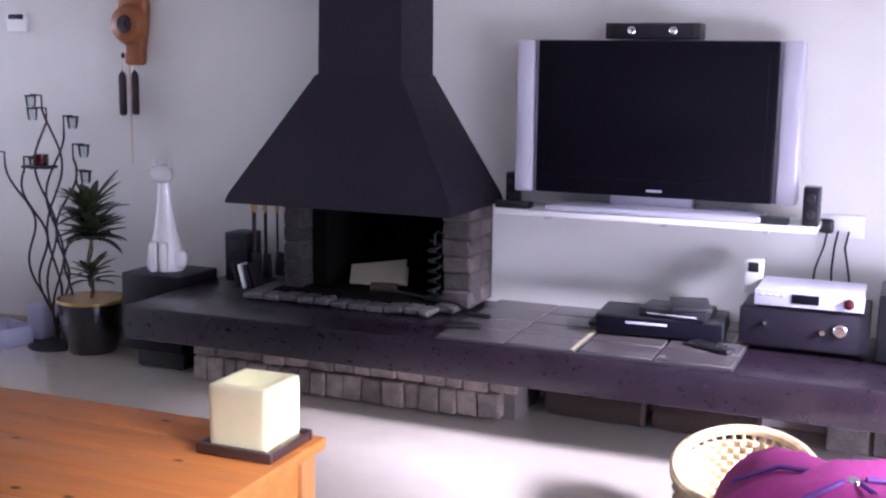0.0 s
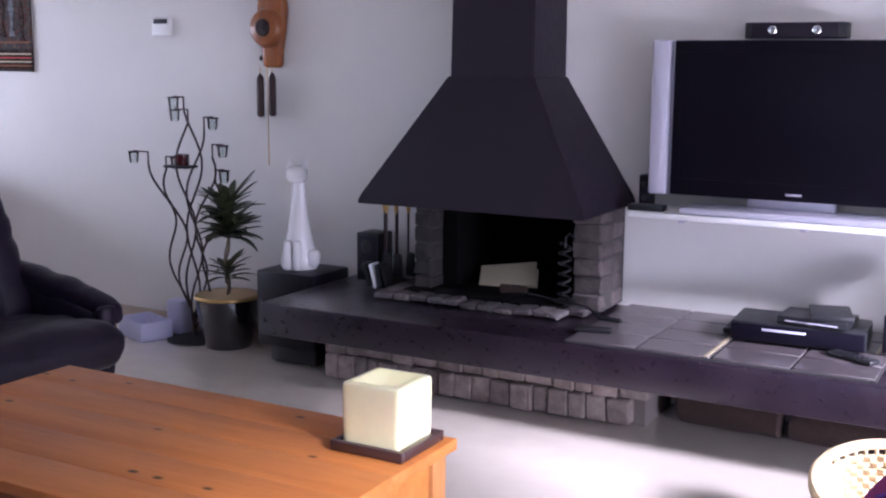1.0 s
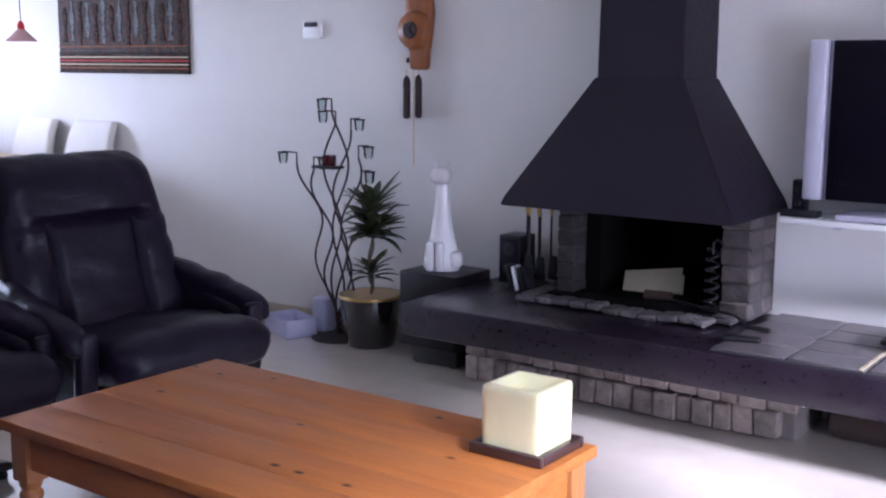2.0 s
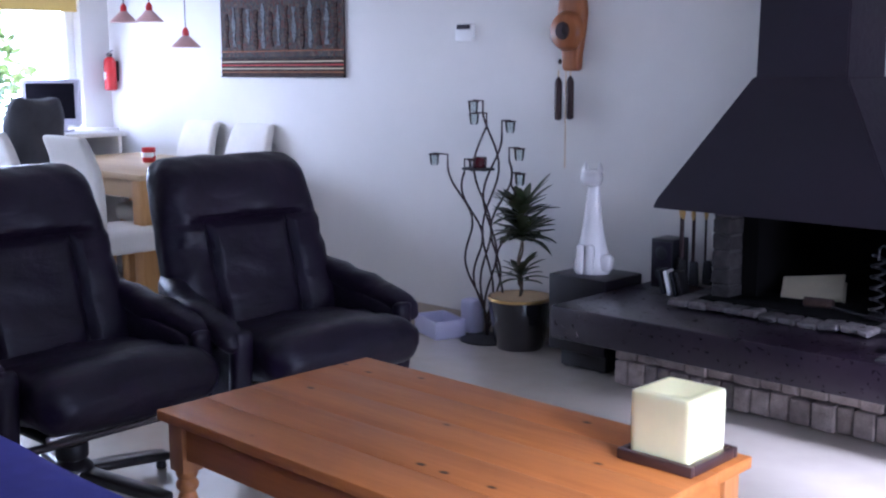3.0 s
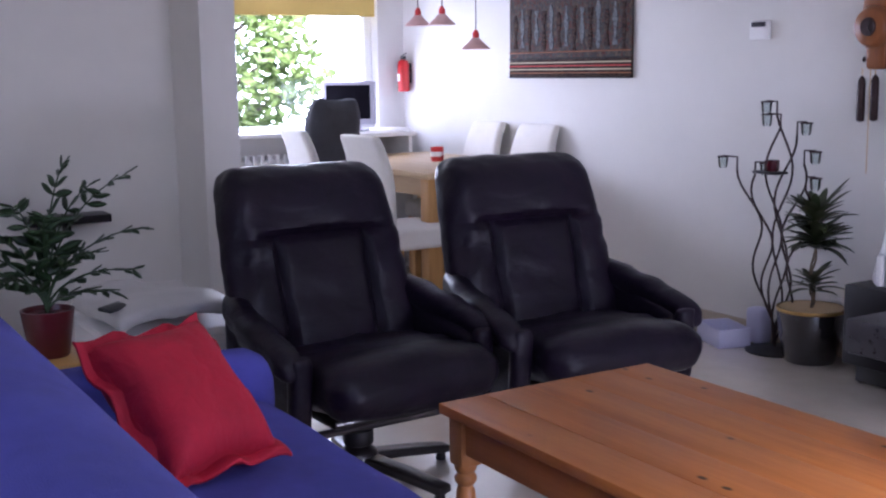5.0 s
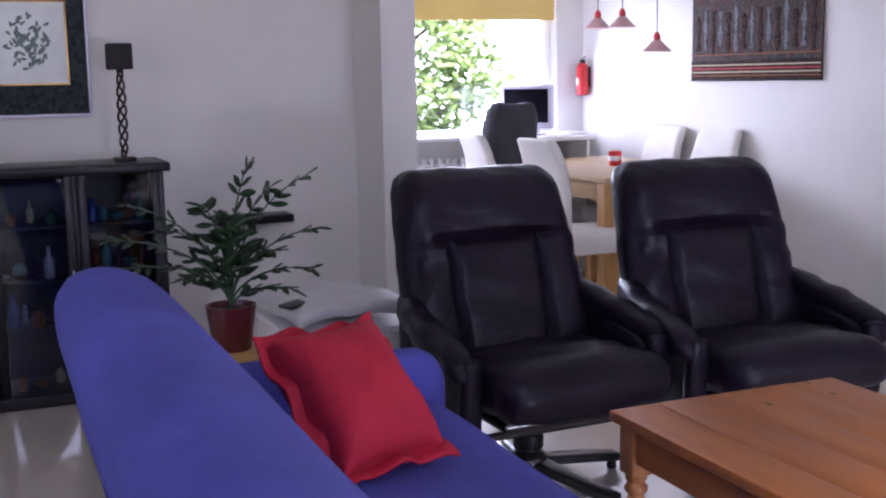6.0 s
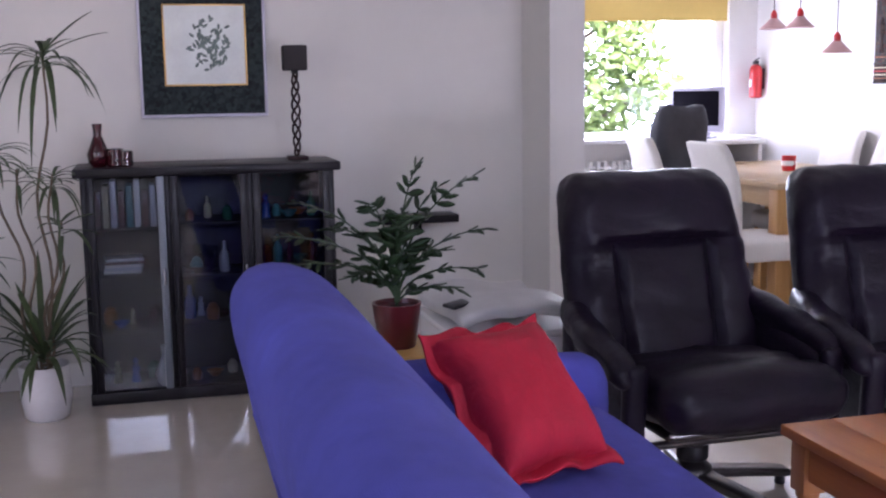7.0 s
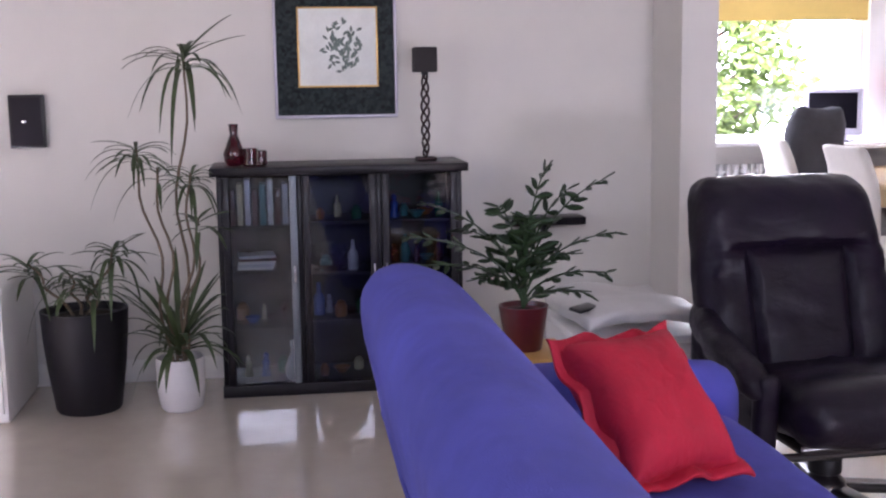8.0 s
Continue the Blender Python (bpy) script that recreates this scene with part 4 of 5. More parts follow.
for c, a, label in (((-1.345, 3.93), 0.13, "slim black media adapter on the white shelf"), ((-0.445, 3.93), 0.16, "flat black receiver box on the white shelf")):
    ob = tagged(part("adapter_box", box((0, 0, 0.011), (a, 0.06, 0.022), 0.003), BLACKPLASTIC), label, "electronics")
    ob.matrix_basis = pose(*c, 0.775)

player = thing("disc_player", "flat black disc player on the tiled hearth", "disc player", (-0.755, 3.83, 0.383), 3)
part("body", box((0, 0, 0.04), (0.43, 0.22, 0.066), 0.005), BLACKPLASTIC, player)
part("front_panel", box((0, -0.113, 0.04), (0.425, 0.008, 0.056), 0.002), SCREEN, player)
part("tray_slot", box((-0.04, -0.118, 0.052), (0.14, 0.004, 0.008), 0.001), SILVER, player)
for a in (-0.16, 0.16):
    for b in (-0.08, 0.08):
        part("foot", lathe([(0.012, 0), (0.014, 0.008)], 10, (a, b, 0)), BLACKPLASTIC, player)
games = thing("set_top_box", "slim black set-top box stacked on the disc player", "set-top box", (-0.70, 3.80, 0.4565), -4)
part("body", box((0, 0, 0.016), (0.23, 0.16, 0.028), 0.004), BLACKPLASTIC, games)
part("light_bar", box((0.0, -0.082, 0.014), (0.17, 0.004, 0.004), 0.0005), SILVER, games)
case = tagged(part("disc_case", box((0, 0, 0.007), (0.13, 0.19, 0.014), 0.002), BLACKPLASTIC), "black plastic disc case lying on the set-top box", "disc case")
case.matrix_basis = pose(-0.66, 3.81, 0.4870, 0, 0, 14)
for i, (x, y, r) in enumerate(((-1.0, 3.90, 4), (-0.56, 3.66, 60))):
    rem = thing("remote_control", "slim black remote control on the hearth", "remote control", (x, y, 0.383), r, group="remote controls")
    part("shell", soft((0.05, 0.17, 0.018), 0.008, 5, None, (0, 0, 0.009)), BLACKPLASTIC, rem)
    for k in range(6):
        part("button", box((0.012 * (k % 2 * 2 - 1), -0.05 + 0.02 * (k // 2), 0.0185), (0.010, 0.008, 0.003), 0.001), HOOD, rem)

amp = thing("amplifier", "wide black hi-fi amplifier on the hearth", "amplifier", (-0.285, 3.90, HZ), 0)
part("body", box((0, 0, 0.076), (0.40, 0.28, 0.128), 0.005), BLACKPLASTIC, amp)
part("front_panel", box((0, -0.143, 0.076), (0.405, 0.010, 0.124), 0.003), HOOD, amp)
for x, z, r in ((0.115, 0.085, 0.022), (0.06, 0.075, 0.010), (-0.12, 0.09, 0.008)):
    bm = lathe([(r, 0), (r, 0.012), (r * 0.8, 0.016)], 18)
    bmesh.ops.transform(bm, matrix=pose(x, -0.148, z, 90), verts=bm.verts)
    part("knob", bm, CHROME, amp, "chrome volume knob")
part("foot", box((0, -0.1, 0.006), (0.34, 0.03, 0.012), 0.003), BLACKPLASTIC, amp)
part("foot", box((0, 0.1, 0.006), (0.34, 0.03, 0.012), 0.003), BLACKPLASTIC, amp)
dvd = thing("silver_receiver", "silver-fronted receiver with a dark display on the amplifier", "receiver", (-0.272, 3.87, HZ + 0.141), 0)
part("body", box((0, 0, 0.036), (0.335, 0.24, 0.054), 0.005), SILVER, dvd)
part("front_panel", box((0, -0.123, 0.036), (0.34, 0.008, 0.054), 0.003), SILVER, dvd, "bright silver front")
part("display", box((-0.01, -0.128, 0.038), (0.085, 0.005, 0.030), 0.001), SCREEN, dvd)
bm = lathe([(0.017, 0), (0.017, 0.010), (0.013, 0.013)], 18)
bmesh.ops.transform(bm, matrix=pose(0.125, -0.127, 0.036, 90), verts=bm.verts)
part("knob", bm, REDGLASS, dvd)
for k in range(4):
    part("button", box((-0.145 + 0.022 * k, -0.128, 0.046), (0.014, 0.004, 0.006), 0.001), SILVER, dvd)
for a in (-0.14, 0.14):
    for b in (-0.08, 0.08):
        part("foot", lathe([(0.012, 0), (0.014, 0.0095)], 10, (a, b, 0)), BLACKPLASTIC, dvd)
clk2 = thing("white_router", "small white box with a dark lens standing behind the receiver", "router", (-0.475, 3.98, HZ + 0.141))
part("body", box((0, 0, 0.06), (0.06, 0.05, 0.12), 0.006), WHITE, clk2)
part("lens", box((0, -0.026, 0.095), (0.036, 0.006, 0.034), 0.003), BLACKPLASTIC, clk2)
sidebox = tagged(part("bass_cabinet", box((0, 0, 0.11), (0.22, 0.26, 0.22), 0.008), BLACKPLASTIC), "black loudspeaker cabinet on the end of the hearth", "speaker")
sidebox.matrix_basis = pose(0.05, 3.86, HZ)

plug = thing("power_socket", "white double wall socket with a black plug", "socket", (-0.235, NY - 0.001, 0.755))
part("plate", box((0.03, -0.006, 0), (0.15, 0.012, 0.08), 0.004), WHITE, plug)
part("plug", soft((0.05, 0.04, 0.05), 0.012, 4, None, (-0.02, -0.03, 0)), BLACKPLASTIC, plug)
for k in range(3):
    x = -0.25 + 0.035 * k
    pts = [(x, NY - 0.03, 0.74), (x - 0.01, NY - 0.02, 0.68), (x - 0.035 + 0.02 * k, NY - 0.015, 0.60), (x - 0.04 + 0.03 * k, NY - 0.03, 0.52), (x - 0.02, NY - 0.04, HZ + 0.006)]
    cb = tagged(part("power_cable", tube(pts, 0.004, 6), (BLACKPLASTIC, IRON, BLACKPLASTIC)[k]), "thin dark cable hanging down the wall", "cable", group="cables")

# basket with a plush blanket
basket = thing("wicker_basket", "round pale wicker pet basket on the floor", "basket", (-0.345, 2.93, 0))
R0 = 0.172
for k in range(40):
    a = k * 2 * math.pi / 40
    part("stake", tube([(R0 * 0.78 * math.cos(a), R0 * 0.78 * math.sin(a), 0.01), (R0 * 0.96 * math.cos(a), R0 * 0.96 * math.sin(a), 0.14), (R0 * 1.04 * math.cos(a), R0 * 1.04 * math.sin(a), 0.25 + 0.05 * math.sin(a))], 0.0055, 6), WICKER, basket)
bm = bmesh.new()
for j in range(15):
    z = 0.012 + j * 0.0155
    rr = R0 * (0.78 + 0.18 * min(1, z / 0.14) + 0.08 * max(0, (z - 0.14) / 0.15))
    tube([((rr + 0.007 * (-1) ** (i + j)) * math.cos(i * math.pi / 30), (rr + 0.007 * (-1) ** (i + j)) * math.sin(i * math.pi / 30), z + 0.05 * math.sin(i * math.pi / 30) * z / 0.29) for i in range(61)], 0.0100, 5, bm)
part("weave", bm, WICKER, basket)["kind"] = "stuff"
part("rim", tube([(R0 * 1.05 * math.cos(i * math.pi / 24), R0 * 1.05 * math.sin(i * math.pi / 24), 0.255 + 0.05 * math.sin(i * math.pi / 24)) for i in range(49)], 0.015, 8), WICKER, basket)
part("base", lathe([(R0 * 0.78, 0.0), (R0 * 0.8, 0.014)], 30), WICKER, basket)


def lobes(p):
    a = math.atan2(p.y, p.x)
    return (p.x * (1 + 0.05 * math.cos(5 * a)), p.y * (1 + 0.05 * math.cos(5 * a)), p.z * (1 + 0.10 * math.cos(5 * a + 0.6)))


bl = thing("plush_pouf", "bright magenta plush pouf with stitched folds", "pouf", (-0.065, 2.46, 0))
part("body", soft((0.62, 0.60, 0.40), 0.17, 12, lobes, (0, 0, 0.204), 0.010, 0.03), PURPLE, bl)
for k in range(5):
    a = k * 2 * math.pi / 5 + 0.35
    part("seam", tube([(0.03 * math.cos(a), 0.03 * math.sin(a), 0.436), (0.16 * math.cos(a), 0.16 * math.sin(a), 0.425), (0.27 * math.cos(a), 0.27 * math.sin(a), 0.365)], 0.006, 6), mat("violet_piping", (0.10, 0.03, 0.2), 0.7) if k == 0 else bpy.data.materials["violet_piping"], bl)
part("button", lathe([(0.02, 0), (0.018, 0.008), (0.005, 0.012)], 14, (0, 0, 0.428)), CHROME, bl)

# ---- wall side of the hearth: plant, candle stand, clock ----
def dracaena(at, pot_m, pot, label, clumps, leafm, seed, sway=0.008, belly=1.0):
    """A potted cane plant: pot, soil, stems and one mesh for each leaf tuft."""
    rr = random.Random(seed)
    r, h = pot
    p = thing("potted_dracaena", label, "plant", at)
    part("pot", lathe([(r * 0.72, 0), (r * 0.76 * belly, 0.012), (r * (0.9 if belly == 1.0 else 1.0), h * 0.45), (r * 0.97, h * 0.75), (r, h), (r * 0.93, h), (r * 0.90, h - 0.03), (r * 0.02, h - 0.035)], 28), pot_m, p)
    part("soil", lathe([(r * 0.90, h - 0.035), (r * 0.5, h - 0.026), (0.01, h - 0.024)], 20), SOIL, p)
    for (x, y, z, n, ln, wd, rise, droop) in clumps:
        stem = part("stem", tube([(x * (0.2 + 0.8 * q / 14) + sway * math.sin(q * 0.9 + z * 9) * math.sin(math.pi * q / 14), y * (0.2 + 0.8 * q / 14) + sway * math.cos(q * 0.75 + z * 7) * math.sin(math.pi * q / 14), h - 0.03 + (z - h + 0.03) * q / 14) for q in range(15)], 0.007, 8, taper=0.65), STEM, p)
        for i in range(n):
            bm = bmesh.new()
            a = i * 2.4 + rr.uniform(-0.3, 0.3)
            t = i / n
            strap(bm, (x, y, z - 0.06 * (1 - t)), Vector((math.cos(a), math.sin(a), 0)), ln * rr.uniform(0.7, 1.1) * (1 - 0.3 * t), wd, rise * (0.4 + 1.1 * t) * rr.uniform(0.8, 1.2), droop * rr.uniform(0.35, 1.45) * (1.1 - 0.6 * t))
            part("leaf", bm, leafm, stem)
    return p


dracaena((-3.345, 3.965, 0), BLACKPOT, (0.148, 0.242), "leafy dracaena in a glossy black pot", [(0.01, 0, 0.56, 52, 0.19, 0.042, 0.6, 0.35), (0.01, -0.01, 0.655, 40, 0.19, 0.04, 0.85, 0.4), (0.03, -0.03, 0.38, 22, 0.16, 0.032, 0.5, 0.3)], LEAFRED, 5)
part("rim_band", lathe([(0.1482, 0.228), (0.1505, 0.231), (0.1505, 0.239), (0.1482, 0.242)], 28, (-3.345, 3.965, 0)), BRASS, None)
band = bpy.data.objects["rim_band"]
pl = [o for o in bpy.data.objects if o.name.startswith("potted_dracaena")][0]
band.parent = pl
band.matrix_parent_inverse = pl.matrix_basis.inverted()

stand = thing("candle_stand", "tall wavy iron candle stand with small glass holders", "candle holder", (-3.55, 3.97, 0))
part("base", lathe([(0.13, 0), (0.132, 0.006), (0.05, 0.016), (0.012, 0.022)], 28), BLACKIRON, stand)
for i, (dx, top, ph, hook) in enumerate(((-0.20, 0.80, 0.0, -0.09), (-0.12, 0.78, 0.9, 0.06), (-0.04, 1.00, 2.0, -0.08), (0.03, 0.97, 3.2, 0.05), (0.10, 0.85, 4.0, 0.06), (0.17, 0.74, 5.0, 0.05), (0.02, 1.06, 5.6, -0.06))):
    pts = []
    for k in range(25):
        t = k / 24
        pts.append((dx * t ** 0.8 + 0.072 * math.sin(t * 10.5 + ph) * t ** 0.5 * (1 - 0.35 * t), 0.04 * math.cos(t * 10.5 + ph) * t, 0.015 + top * t))
    st = part("stem", tube(pts, 0.0052, 6), IRON, stand)
    e = Vector(pts[-1])
    part("hook", tube([tuple(e), tuple(e + Vector((0, 0, 0.06))), tuple(e + Vector((hook, 0, 0.062)))], 0.0045, 6), IRON, st)
    q = e + Vector((hook, 0, 0.005))
    part("glass_cup", lathe([(0.016, 0), (0.021, 0.012), (0.024, 0.05), (0.022, 0.05), (0.016, 0.01), (0.004, 0.008)], 16, tuple(q)), GLASS, st, "small clear glass cup")
    part("cup_ring", tube([tuple(q + Vector((0.026 * math.cos(a * 0.524), 0.026 * math.sin(a * 0.524), 0.052))) for a in range(13)], 0.003, 6), IRON, st)
part("tray", box((-0.06, 0, 0.815), (0.14, 0.08, 0.012), 0.003), BLACKIRON, stand)
tl = tagged(part("tea_light", lathe([(0.03, 0), (0.034, 0.01), (0.034, 0.05), (0.028, 0.052)], 18), REDGLASS), "small dark red glass tea light on the candle stand", "candle")
tl.matrix_basis = pose(-3.60, 3.97, 0.822)

bx2 = thing("storage_tub", "pale lilac plastic tub on the floor by the wall", "tub", (-3.80, 3.90, 0), -20)
bm = bmesh.new()
box((0, 0, 0.006), (0.24, 0.16, 0.012), 0.003, bm)
part("bottom", bm, LILAC, bx2)
for c, s in (((0, -0.078, 0.045), (0.24, 0.006, 0.085)), ((0, 0.078, 0.045), (0.24, 0.006, 0.085)), ((-0.117, 0, 0.045), (0.006, 0.15, 0.085)), ((0.117, 0, 0.045), (0.006, 0.15, 0.085))):
    part("side", box(c, s, 0.002), LILAC, bx2)
tl2 = tagged(part("tissue_pack", soft((0.11, 0.08, 0.17), 0.02, 6, None, (0, 0, 0.085), 0.006), LILAC), "lilac wrapped paper pack behind the tub", "packet")
tl2.matrix_basis = pose(-3.70, 4.03, 0.0, 0, 0, -8)

clock = thing("wall_clock", "carved wooden pendulum clock with hanging weights", "clock", (-3.165, NY - 0.001, 1.445))
part("case_back", soft((0.125, 0.05, 0.50), 0.02, 7, lambda p: (p.x * (1 + 0.25 * math.cos(p.z * 14)), p.y, p.z), (0, -0.027, 0.075)), CLOCKWOOD, clock)
bm = lathe([(0.085, 0), (0.088, 0.02), (0.075, 0.045), (0.068, 0.05)], 30)
bmesh.ops.transform(bm, matrix=pose(0, -0.05, 0, 90), verts=bm.verts)
part("face_ring", bm, CLOCKWOOD, clock)
bm = lathe([(0.040, 0), (0.036, 0.008)], 26)
bmesh.ops.transform(bm, matrix=pose(0, -0.098, 0, 90), verts=bm.verts)
part("dial", bm, IRON, clock)
for a, ln in ((0.6, 0.03), (2.4, 0.042)):
    part("pointer", tube([(0, -0.109, 0), (ln * math.sin(a), -0.109, ln * math.cos(a))], 0.0022, 6), BLACKIRON, clock)
for k, (dx, z0) in enumerate(((-0.062, -0.39), (0.005, -0.385))):
    part("chain", tube([(dx, -0.045, -0.17), (dx, -0.045, z0 + 0.19)], 0.002, 6), BRASS, clock)
    part("weight", lathe([(0.004, -0.006), (0.016, 0), (0.017, 0.01), (0.017, 0.16), (0.014, 0.175), (0.003, 0.19)], 16, (dx, -0.045, z0)), IRON, clock, "red-brown metal weight")
part("chain", tube([(-0.02, -0.045, -0.17), (-0.02, -0.045, -0.61)], 0.002, 6), BRASS, clock)
part("chain_bob", lathe([(0.003, 0), (0.009, 0.01), (0.003, 0.025)], 10, (-0.055, -0.045, -0.145)), IRON, clock)

th = thing("thermostat", "small white wall thermostat with a grey display", "thermostat", (-3.83, NY - 0.001, 1.455))
part("body", box((0, -0.012, 0), (0.115, 0.024, 0.085), 0.006), WHITE, th)
part("display", box((0, -0.0255, 0.026), (0.085, 0.004, 0.022), 0.001), HOOD, th)

tap = thing("tapestry", "woven patterned wall tapestry in dark greys and reds", "tapestry", (-5.285, NY - 0.001, 1.235))
part("weave", box((0, -0.010, 0.49), (1.13, 0.012, 0.765), 0.002), TAPESTRY, tap)
for c, s in (((0, -0.011, 0.055), (1.13, 0.016, 0.11)), ((0, -0.011, 0.93), (1.13, 0.016, 0.11))):
    part("border", box(c, s, 0.003), TAPEBORDER, tap)
for z, m in ((0.005, BLACKIRON), (0.03, CLOCKWOOD), (0.05, PAPER), (0.07, EXTRED), (0.09, PAPER), (0.113, BLACKIRON), (0.15, CLOCKWOOD)):
    part("braid", tube([(-0.565, -0.022, z), (0.565, -0.022, z)], 0.0035, 6), m, tap)
part("hanging_rail", tube([(-0.60, -0.02, 1.0), (0.60, -0.02, 1.0)], 0.011, 10), CLOCKWOOD, tap)
rr = random.Random(9)
for i in range(15):
    x = -0.50 + i * 0.0715
    fig = soft((0.030, 0.006, 0.20 + 0.03 * (i % 3)), 0.002, 6, lambda p: (p.x * (1 + 0.6 * math.sin(p.z * 42 + i)), p.y, p.z), (x, -0.017, 0.275 + 0.02 * (i % 2)))
    part("motif", fig, MOTIF if i % 2 else TAPEBORDER, tap)

# ---- dining area ----
dt = thing("dining_table", "pale oak dining table with square legs", "dining table", (-5.87, 3.52, 0))
part("tabletop", box((0, 0, 0.735), (1.44, 0.86, 0.032), 0.006), OAK, dt)
for s in (-1, 1):
    part("apron", box((0, s * 0.36, 0.665), (1.22, 0.022, 0.105), 0.003), OAK, dt)
    part("apron", box((s * 0.66, 0, 0.665), (0.022, 0.64, 0.105), 0.003), OAK, dt)
    for t in (-1, 1):
        part("leg", box((s * 0.66, t * 0.375, 0.36), (0.085, 0.085, 0.718), 0.006), OAK_LEG, dt)


def dining_chair(at, rz):
    c = thing("dining_chair", "cream upholstered high-backed dining chair at the oak table", "chair", at, rz, group="dining chairs")
    part("seat", soft((0.45, 0.44, 0.11), 0.035, 6, None, (0, 0.0, 0.425), 0.002, 0.008), CREAMCLOTH, c)
    part("backrest", soft((0.36, 0.055, 0.60), 0.025, 10, lambda p: (p.x * (1 + 0.10 * math.cos(7 * p.z)), p.y - 0.30 * max(0.0, p.z + 0.25) ** 1.5 + 0.02 * math.sin(9 * p.z), p.z), (0, -0.185, 0.665), 0.002), CREAMCLOTH, c)
    for s in (-1, 1):
        part("leg", box((s * 0.185, 0.175, 0.19), (0.042, 0.042, 0.38), 0.005), OAK_LEG, c)
        part("leg", box((s * 0.185, -0.185, 0.19), (0.042, 0.042, 0.38), 0.005), OAK_LEG, c)
    return c


c1 = dining_chair((-5.26, 3.03, 0), 4)
copy_thing(c1, pose(-6.02, 3.02, 0, 0, 0, -3))
copy_thing(c1, pose(-6.06, 3.80, 0, 0, 0, 178))
copy_thing(c1, pose(-5.50, 3.80, 0, 0, 0, 183))

mug = thing("mug", "small red and white mug on the dining table", "mug", (-5.82, 3.56, 0.7515))
part("cup", lathe([(0.034, 0), (0.038, 0.006), (0.040, 0.085), (0.036, 0.085), (0.034, 0.01), (0.004, 0.008)], 20), EXTRED, mug)
part("handle", tube([(0.038, 0, 0.07), (0.062, 0, 0.062), (0.064, 0, 0.035), (0.038, 0, 0.022)], 0.005, 8), EXTRED, mug)
part("band", lathe([(0.0402, 0.03), (0.0408, 0.032), (0.0408, 0.056), (0.0402, 0.058)], 20), WHITE, mug)


def pendant(x, y, z):
    p = thing("pendant_lamp", "small cone-shaped rose and white pendant lamp over the table", "lamp", (x, y, z), group="pendant lamps")
    part("shade", lathe([(0.078, 0), (0.080, 0.003), (0.045, 0.035), (0.022, 0.06), (0.014, 0.062), (0.020, 0.056), (0.074, 0.004)], 24), PENDANT, p)
    part("cap", lathe([(0.018, 0.06), (0.019, 0.085), (0.008, 0.105)], 16), EXTRED, p)
    part("cord", tube([(0, 0, 0.10), (0, 0, H - z - 0.012)], 0.0025, 6), IRON, p)
    part("ceiling_rose", lathe([(0.035, H - z - 0.022), (0.03, H - z - 0.002)], 16), WHITE, p)
    part("bulb", lathe([(0.005, 0.012), (0.017, 0.022), (0.018, 0.035), (0.010, 0.055)], 14), CERAMIC, p)


for x, z in ((-5.30, 1.40), (-5.65, 1.545), (-5.92, 1.55)):
    pendant(x, 3.5, z)

ext = thing("fire_extinguisher", "red fire extinguisher hung on the white wall", "fire extinguisher", (-7.10, NY - 0.06, 1.14))
part("cylinder", lathe([(0.03, 0), (0.042, 0.008), (0.043, 0.19), (0.034, 0.215), (0.016, 0.228)], 20), EXTRED, ext)
part("valve", box((0, 0, 0.24), (0.05, 0.022, 0.022), 0.004), BLACKPLASTIC, ext)
part("lever", tube([(-0.02, 0, 0.252), (0.045, 0, 0.27)], 0.004, 6), BLACKPLASTIC, ext)
part("label_patch", box((0, -0.0425, 0.10), (0.03, 0.004, 0.05), 0.001), WHITE, ext)
part("wall_bracket", box((0, 0.05, 0.13), (0.03, 0.018, 0.14), 0.003), BLACKIRON, ext)

blind = thing("roller_blind", "yellow fabric roller blind half drawn over the window", "blind", (-7.20, 2.91, 2.16))
part("cloth", box((0.035, 0, -0.245), (0.004, 1.94, 0.49), 0), YELLOWBLIND, blind, smooth=False)
part("bottom_bar", box((0.035, 0, -0.488), (0.014, 1.94, 0.016), 0.003), YELLOWBLIND, blind)
part("roller", tube([(0.035, -0.98, 0.01), (0.035, 0.98, 0.01)], 0.024, 14), WHITE, blind)

rad = thing("radiator", "white ribbed radiator under the dining window", "radiator", (-7.13, 2.75, 0.12))
for k in range(22):
    part("rib", soft((0.07, 0.034, 0.60), 0.015, 3, None, (0, -0.60 + k * 0.055, 0.32)), WHITE, rad)
for z in (0.06, 0.57):
    part("rail", tube([(0, -0.62, z), (0, 0.58, z)], 0.016, 10), WHITE, rad)
for y in (-0.5, 0.45):
    part("foot", box((0, y, -0.05), (0.05, 0.03, 0.14), 0.004), WHITE, rad)

desk = thing("corner_desk", "pale grey corner desk below the window", "desk", (-6.86, 3.55, 0))
part("desktop", box((0, 0.0, 0.875), (0.58, 0.62, 0.028), 0.005), WHITE, desk)
for y in (-0.28, 0.28):
    part("side_panel", box((0, y, 0.43), (0.52, 0.024, 0.86), 0.004), WHITE, desk)
mon = thing("computer_monitor", "deep pale grey computer monitor on the corner desk", "monitor", (-6.88, 3.52, 0.889), -40)
bm = box((0, 0, 0.19), (0.06, 0.36, 0.29), 0.012)
part("bezel", bm, SILVER, mon)
part("screen", box((0.031, 0, 0.197), (0.006, 0.30, 0.225), 0.002), SCREEN, mon)
part("tube_housing", frustum([(-0.20, -0.15, -0.10, 0.10, 0.09), (-0.20, -0.05, -0.13, 0.13, 0.10), (-0.20, -0.05, -0.13, 0.13, 0.30), (-0.20, -0.15, -0.10, 0.10, 0.31)]), SILVER, mon)
part("stand", box((-0.05, 0, 0.03), (0.10, 0.14, 0.05), 0.006), SILVER, mon)
